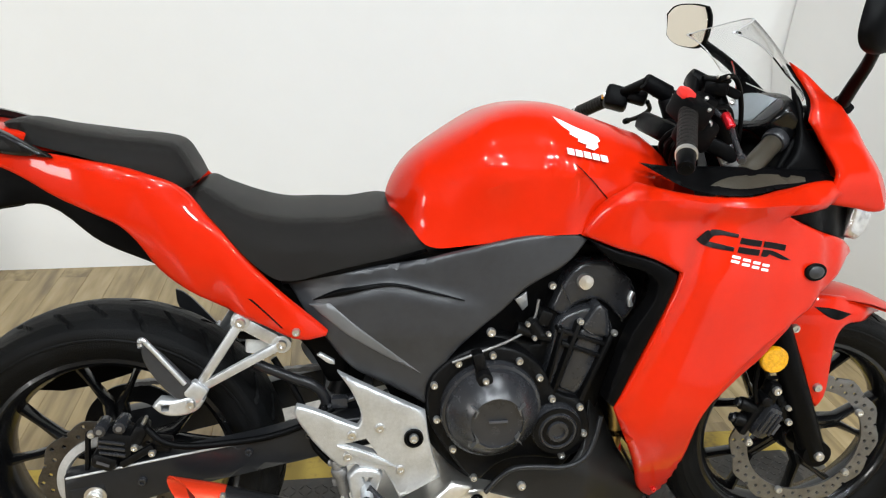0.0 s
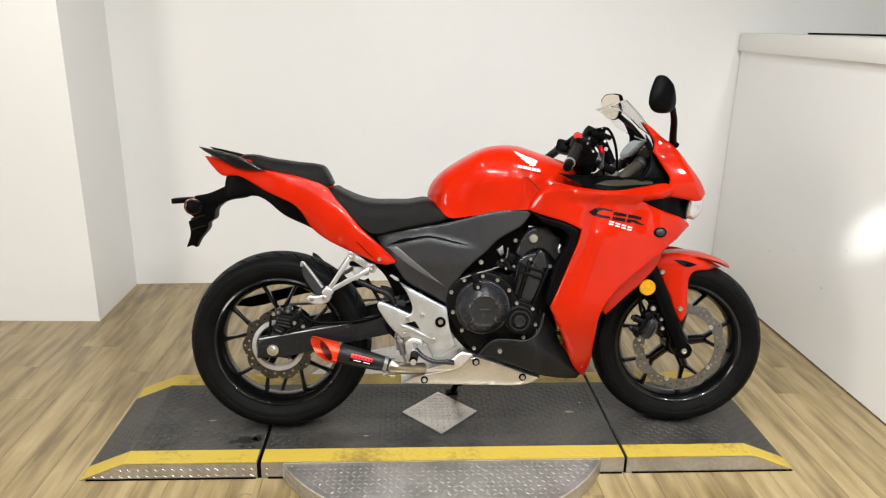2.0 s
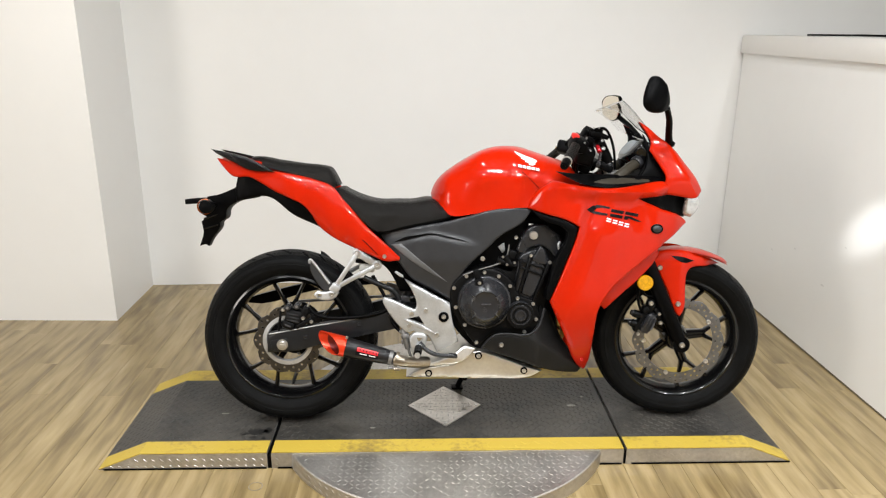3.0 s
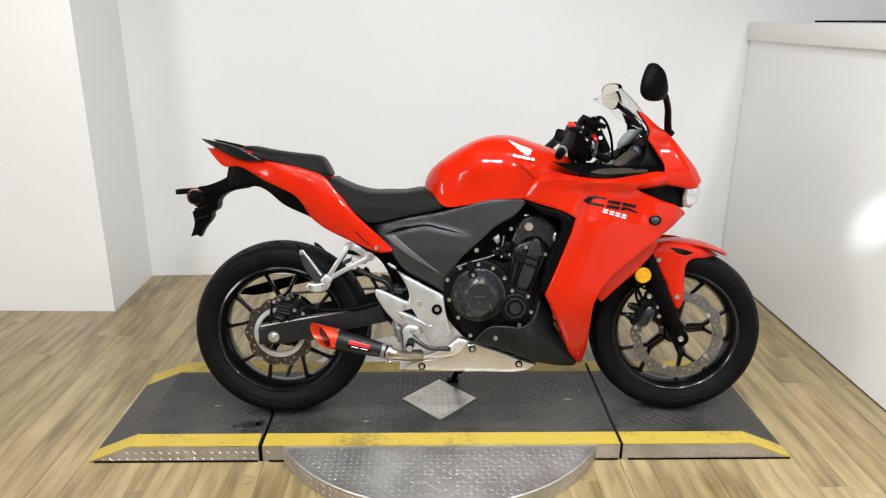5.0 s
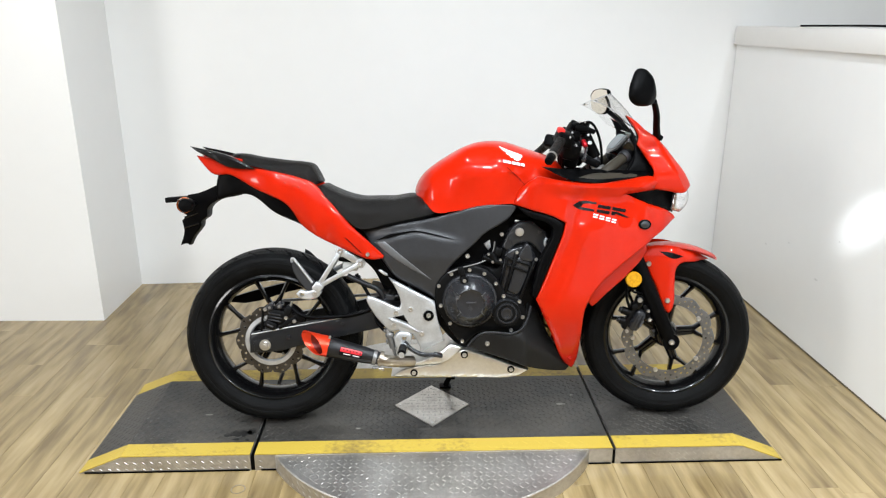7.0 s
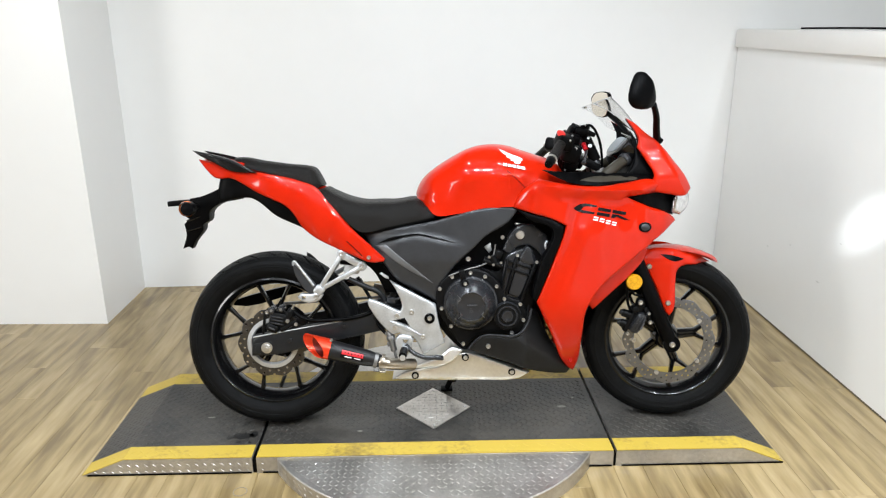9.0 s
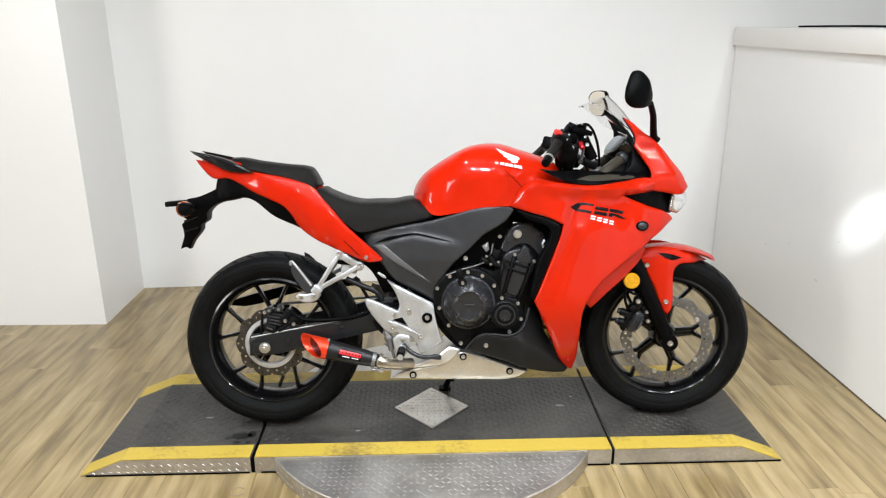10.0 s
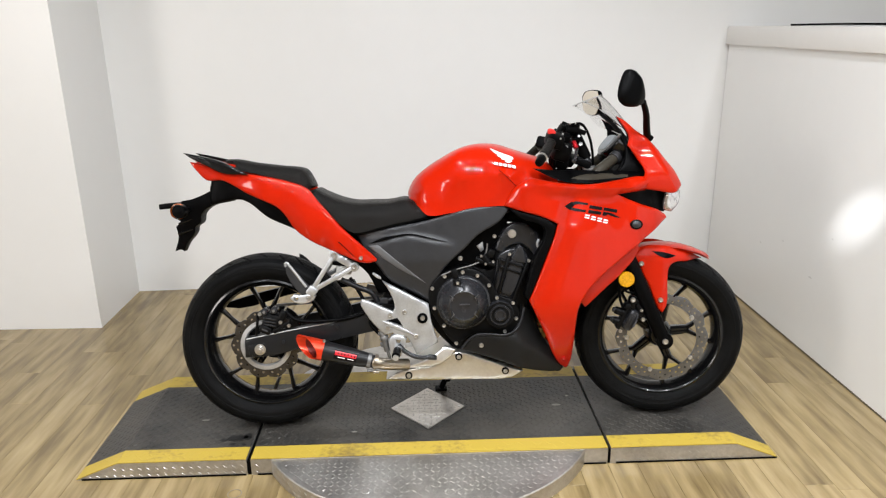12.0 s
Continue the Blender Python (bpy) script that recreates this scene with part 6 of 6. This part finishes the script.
for ob in front_end:
    ob.matrix_basis = STEER @ (Matrix.Translation((-0.014, 0.012, -0.020)) if ob is far_bar else Matrix.Translation((-0.005, 0, 0.006)) if ob is near_bar else Matrix()) @ ob.matrix_basis

# ---- cockpit, screen and mirrors
TRIM = [(0.222, 0.903), (0.297, 0.895), (0.401, 0.893), (0.520, 0.888), (0.597, 0.882), (0.629, 0.866), (0.500, 0.858), (0.396, 0.849), (0.305, 0.862)]


def trim_half(x, z):
    return FAIR_X(x) - 0.75 * (z - CREASE(x) - 0.014) - 0.0135 - 0.35 * max(0, z - 0.86) + 0.30 * max(0, 0.33 - x)


mirrored(lambda s: shell(TRIM, trim_half, 0.004, 0.006, s, step=0.016), "cockpit_trim", BLACK, "black cockpit trim strip")
# a thin brown strip as the tan reflection along the black trim
TRIM_SHEEN = [(0.345, 0.8665), (0.368, 0.874), (0.402, 0.880), (0.520, 0.878), (0.548, 0.875), (0.545, 0.867), (0.480, 0.864), (0.400, 0.861)]
mirrored(lambda s: shell(TRIM_SHEEN, lambda x, z: trim_half(x, z) + 0.0015, 0.002, 0.004, s, step=0.016), "trim_reflection", BROWN_PLASTIC_SHEEN, "brown-grey reflection painted on the cockpit trim")
INNER = [(0.520, 0.885), (0.540, 0.915), (0.548, 0.955), (0.540, 1.005), (0.537, 1.030), (0.556, 0.992), (0.556, 0.973), (0.590, 0.915), (0.620, 0.868), (0.590, 0.855), (0.500, 0.855)]
mirrored(lambda s: shell(INNER, lambda x, z: 0.128 - 0.25 * max(0, z - 0.90), 0.006, 0.008, s, step=0.02), "cockpit_panel", BLACK, "matt black inner cowl panel")
for s in (-1, 1):
    duct = part("air_duct", tube(bmesh.new(), [(0.434, s * 0.136, 0.876), (0.466, s * 0.119, 0.898), (0.524, s * 0.082, 0.934)], 0.018, seg=16), BROWN_PLASTIC_SHEEN, bike, "brown-grey plastic air duct")
    part("collar", rod(bmesh.new(), (0.513, s * 0.089, 0.927), (0.528, s * 0.080, 0.937), 0.0225, 0.0235, 20, 0.003), PLASTIC, duct, "grey duct collar")
    part("elbow", tube(bmesh.new(), [(0.526, s * 0.081, 0.936), (0.552, s * 0.070, 0.958), (0.580, s * 0.060, 0.972), (0.620, s * 0.050, 0.972)], 0.022, seg=16), BLACK, duct, "black elbow of the duct")
dash = pose(0.538, 0, 0.964, 0, 40, 0) @ pose(0, 0, 0, 0, 0, -90)
HOUSING = [(0.104, 0.012), (0.084, 0.036), (-0.050, 0.042), (-0.090, 0.030), (-0.100, -0.004), (-0.070, -0.034), (0.030, -0.044), (0.082, -0.024)]
cluster = part("instrument_panel", shell(HOUSING, lambda x, z: 0.030, 0.012, 0.030, -1, step=0.02), GLOSS_BLACK, bike, "black instrument panel", dash)
FACE = [(0.050, 0.030), (-0.056, 0.034), (-0.078, 0.022), (-0.074, -0.016), (-0.058, -0.026), (0.034, -0.028)]
part("display", shell(FACE, flat(0.0315), 0.001, 0.003, -1, step=0.02), LCD, cluster, "grey liquid crystal display")
part("warning_panel", shell([(0.086, 0.012), (0.074, 0.026), (0.056, 0.028), (0.042, -0.026), (0.070, -0.018)], flat(0.0315), 0.001, 0.003, -1, step=0.02), PLASTIC, cluster)
part("cockpit_floor", shell([(0.52, 0.88), (0.55, 0.94), (0.60, 0.95), (0.64, 0.86), (0.50, 0.82)], flat(0.10), 0.010, both=True, step=0.03), BLACK, bike, "black dash cover")

bm = bmesh.new()
grid = []
for j in range(15):
    v = j / 14
    row = []
    for i in range(23):
        u = i / 11 - 1
        w = 0.110 - 0.014 * v - 0.012 * v ** 4
        x = (0.612 - 0.105 * u * u) * (1 - v) + (0.490 - 0.080 * u * u) * v
        z = (1.000 + 0.052 * u * u) * (1 - v) + (1.150 - 0.030 * u * u) * v + 0.012 * math.sin(math.pi * v)
        row.append(Vector((x, u * w, z)))
    grid.append(row)
outer = [[bm.verts.new(p) for p in r] for r in grid]
inner = [[bm.verts.new(p + Vector((-0.0022, 0, -0.0022))) for p in r] for r in grid]
for g, flip in ((outer, 1), (inner, -1)):
    for a, b in zip(g, g[1:]):
        for k in range(22):
            bm.faces.new((a[k], a[k + 1], b[k + 1], b[k])[::flip])
loop_o = outer[0] + [r[-1] for r in outer[1:]] + outer[-1][-2::-1] + [r[0] for r in outer[-2:0:-1]]
loop_i = inner[0] + [r[-1] for r in inner[1:]] + inner[-1][-2::-1] + [r[0] for r in inner[-2:0:-1]]
for k in range(len(loop_o)):
    n2 = (k + 1) % len(loop_o)
    bm.faces.new((loop_o[k], loop_i[k], loop_i[n2], loop_o[n2]))
screen = part("windscreen", bm, GLASS, bike, "clear curved windscreen")
screen.visible_shadow = False
for row in ([grid[-1][k] for k in range(23)], [r[0] for r in grid[4:]], [r[-1] for r in grid[4:]]):
    part("screen_edge", tube(bmesh.new(), [tuple(p + Vector((-0.0011, 0, -0.0011))) for p in row], 0.0011, seg=6, n=1), ACRYLIC_EDGE, screen, "pale polished screen edge")

POD = [(0.056, -0.008), (0.042, 0.028), (0.020, 0.055), (0.002, 0.058), (-0.020, 0.040), (-0.044, 0.006), (-0.057, -0.028), (-0.050, -0.050), (-0.020, -0.057), (0.030, -0.054), (0.054, -0.034)]

POD_WIDE = [(-0.070, -0.030), (-0.076, 0.020), (-0.064, 0.044), (-0.010, 0.052), (0.046, 0.048), (0.068, 0.032), (0.066, -0.018), (0.042, -0.036), (-0.010, -0.048), (-0.052, -0.046)]


def rear_mirror(s, centre, turn, stem):
    outline = [(x * 0.92, z * 0.95) for x, z in POD] if s < 0 else POD_WIDE
    m = pose(*centre) @ pose(0, 0, 0, 0, 0, turn) @ pose(0, 0, 0, 0, 0, -90) @ Matrix.Diagonal((-s, 0.75 if s < 0 else 0.50, 1.02 if s < 0 else 1.0, 1))
    bm = shell(outline, lambda x, z: 0.040 - 0.34 * abs(x + 0.012 + 0.2 * z) - 3.5 * z * z, 0.020, 0.010, 1, step=0.012)
    pod = part("rear_view_mirror", bm, BLACK, bike, "black teardrop rear-view mirror", m)
    part("mirror_glass", shell([(x * 0.945, z * 0.94) for x, z in outline], flat(0.008 if s < 0 else 0.0215), 0.0015, 0.002, -1, step=0.02), MIRROR_GLASS, pod, "mirror glass", smooth=20)
    bm = tube(bmesh.new(), stem, 0.010, radii=(0.0125, 0.0095), seg=12)
    part("mirror_stem", bm, BLACK, bike, "black mirror stem")
    foot = stem[0]
    part("mirror_foot", boxed((0.034, 0.026, 0.020), pose(foot[0] + 0.003, foot[1], foot[2], 0, 38, 0), 0.006), BLACK, bike)


rear_mirror(-1, (0.504, -0.318, 1.143), -58, [(0.621, -0.112, 1.000), (0.606, -0.150, 1.030), (0.588, -0.200, 1.070), (0.562, -0.250, 1.106)])
rear_mirror(1, (0.550, 0.362, 1.146), 14, [(0.612, 0.122, 1.000), (0.600, 0.175, 1.035), (0.588, 0.240, 1.072), (0.574, 0.305, 1.102), (0.562, 0.330, 1.118)])

# ---- markings


def seam(points, surface, r=0.0009):
    """A narrow dark gap between two panels, along a line on their surface."""
    line = smooth_line([(x, z, 0) for x, z in points], 6, sharp=60)
    bm = tube(bmesh.new(), [(p.x, -surface(p.x, p.y), p.y) for p in line], r, seg=6, n=1)
    return part("panel_gap", bm, BLACK, bike)


TANK_ON = on_surface(TANK, tank_half, 0.095, (12, 13, 14, 15, 16, 17, 18, 19), 6, 70, 0.0012)
FAIR_ON = on_surface(FAIRING, fairing_half, 0.008, sharp=38, lift=0.0020)
WING = [(0.080, 0.979), (0.096, 0.972), (0.130, 0.957), (0.160, 0.946), (0.174, 0.939), (0.175, 0.931), (0.166, 0.929), (0.166, 0.921), (0.152, 0.916), (0.136, 0.921), (0.141, 0.926), (0.122, 0.932), (0.125, 0.937), (0.106, 0.946), (0.109, 0.951), (0.092, 0.963)]
WING = [(0.1275 + 0.8 * (x - 0.1275), 0.946 + 0.8 * (z - 0.947)) for x, z in WING]
part("tank_emblem", shell(WING, lambda x, z: TANK_ON(x, z) - 0.0002, 0.0004, 0.004, -1, step=0.005, n=3, sharp=30), WHITE_DECAL, bike, "white wing-shaped tank emblem", smooth=0)
for k in range(5):
    x = 0.098 + 0.0148 * k
    z = 0.926 - 0.0029 * k
    part("tank_lettering", shell([(x, z), (x + 0.0112, z - 0.0022), (x + 0.0108, z - 0.0112), (x - 0.0006, z - 0.0090)], lambda x, z: TANK_ON(x, z) - 0.0002, 0.0004, 0.004, -1, step=0.005, n=3, sharp=30), WHITE_DECAL, bike, smooth=0)


def slanted(x, z, w, h, drop, lean=0.30):
    return [(x + lean * h, z), (x + w + lean * h, z - drop), (x + w, z - drop - h), (x, z - h)]


MARKS = [[(0.322, 0.778), (0.352, 0.792), (0.400, 0.786), (0.398, 0.780), (0.360, 0.782), (0.350, 0.772), (0.392, 0.764), (0.390, 0.757), (0.340, 0.766)],
         slanted(0.402, 0.780, 0.044, 0.010, 0.008), slanted(0.398, 0.765, 0.044, 0.010, 0.008),
         slanted(0.452, 0.771, 0.046, 0.010, 0.009), [(0.452, 0.757), (0.474, 0.753), (0.512, 0.735), (0.494, 0.737), (0.466, 0.748), (0.460, 0.744), (0.447, 0.746)]]
for mark in MARKS:
    part("model_lettering", shell(mark, FAIR_ON, 0.0006, 0.003, -1, step=0.015, n=3), BLACK_DECAL, bike, "black slanted fairing mark", smooth=0)
for k in range(4):
    for drop in (0.0, 0.0075):
        part("model_lettering", shell(slanted(0.388 + 0.021 * k - 0.3 * drop, 0.7510 - 0.006 * k - drop, 0.0150, 0.0042, 0.0035, 0.4), FAIR_ON, 0.0006, 0.003, -1, step=0.015, n=3, sharp=10), WHITE_DECAL, bike, "white slanted fairing mark", smooth=0)
seam([(0.108, 0.902), (0.138, 0.874), (0.171, 0.841), (0.160, 0.822), (0.146, 0.806)], lambda x, z: TANK_ON(x, z) - 0.0012)
bm = lathe(bmesh.new(), [(0.021, 0), (0.021, 0.004), (0.017, 0.006), (0.0, 0.006)], 28)
mark = part("fairing_signal", bm, BLACK, bike, "smoked oval turn signal", pose(0.564, -(FAIR_ON(0.564, 0.712)), 0.712) @ Matrix.Diagonal((1.0, -1, 0.78, 1)))
part("lens", lathe(bmesh.new(), [(0.0155, 0), (0.0150, 0.006), (0.010, 0.0085), (0.0, 0.0095)], 24), PLASTIC, mark, "dark grey lens")

# ---------------------------------------------------------------- small things in the room
cable = tagged(part("power_cable", tube(bmesh.new(), [(1.60, 1.10, 1.416), (1.63, 0.85, 1.418), (1.61, 0.62, 1.419), (1.65, 0.30, 1.417), (1.62, -0.20, 1.417)], 0.0045), BLACK), "black cable lying on the half wall", "cable")

WALL_MARKS = [(0.595, 0.348, 0.020, 0.005), (1.076, 0.366, 0.012, 0.006), (0.864, 0.436, 0.014, 0.005), (0.475, 0.560, 0.010, 0.004)]
RING_AT = (-0.768, -0.336)
half_wall = bpy.data.objects["wall_half"]
# thin dark strip where the half wall meets the floor
part("floor_line", boxed((0.004, 6.5, 0.006), pose(1.5705, -1.58, 0.003)), JOINT_DARK, half_wall, "dark line along the floor", smooth=0)


def wall_mark(y, z, w, h, seed):
    """A faint irregular scuff on the half wall."""
    rng = random.Random(seed)
    bm = bmesh.new()
    ring = []
    for i in range(18):
        a = 2 * math.pi * i / 18
        f = 0.55 + 0.45 * rng.random()
        ring.append([bm.verts.new((x, y + w * f * math.cos(a), z + h * f * math.sin(a))) for x in (1.5712, 1.5722)])
    bm.faces.new([r[0] for r in ring])
    for i in range(18):
        a, b = ring[i], ring[(i + 1) % 18]
        bm.faces.new((a[0], a[1], b[1], b[0]))
    part("scuff", bm, WALL_SCUFF, half_wall, smooth=0)


for k, mark_at in enumerate(WALL_MARKS):
    wall_mark(*mark_at, 40 + k)
ring_mark = lathe(bmesh.new(), [(0.020, 0.0), (0.020, 0.0006), (0.0235, 0.0006), (0.0235, 0.0)], 40, closed=True)
part("ring_stain", ring_mark, material("faint_floor_stain", (0.205, 0.160, 0.105), 0.5, 0, 0.3, 90), floor, "faint dark ring stain", pose(*RING_AT, 0.0005, 90, 0, 0), smooth=0)

# ---------------------------------------------------------------- floor planks
PLANK_W, PLANK_L = 0.100, 1.22
plank = mesh_of("plank", boxed((PLANK_W - 0.0007, PLANK_L - 0.0007, 0.012), None, 0.0006, 1), WOOD, 30)
for i in range(-32, 17):
    y = -4.9 + (i * i * 0.37) % PLANK_L - PLANK_L
    while y < 1.70:
        y0, y1 = max(y, -4.9), min(y + PLANK_L, 1.70)
        if y1 - y0 > 0.05:
            ob = new("plank", plank)
            ob.parent = floor
            ob.location = (i * PLANK_W + 0.02, (y0 + y1) / 2, -0.006)
            ob.scale = (1, (y1 - y0) / PLANK_L, 1)
        y += PLANK_L
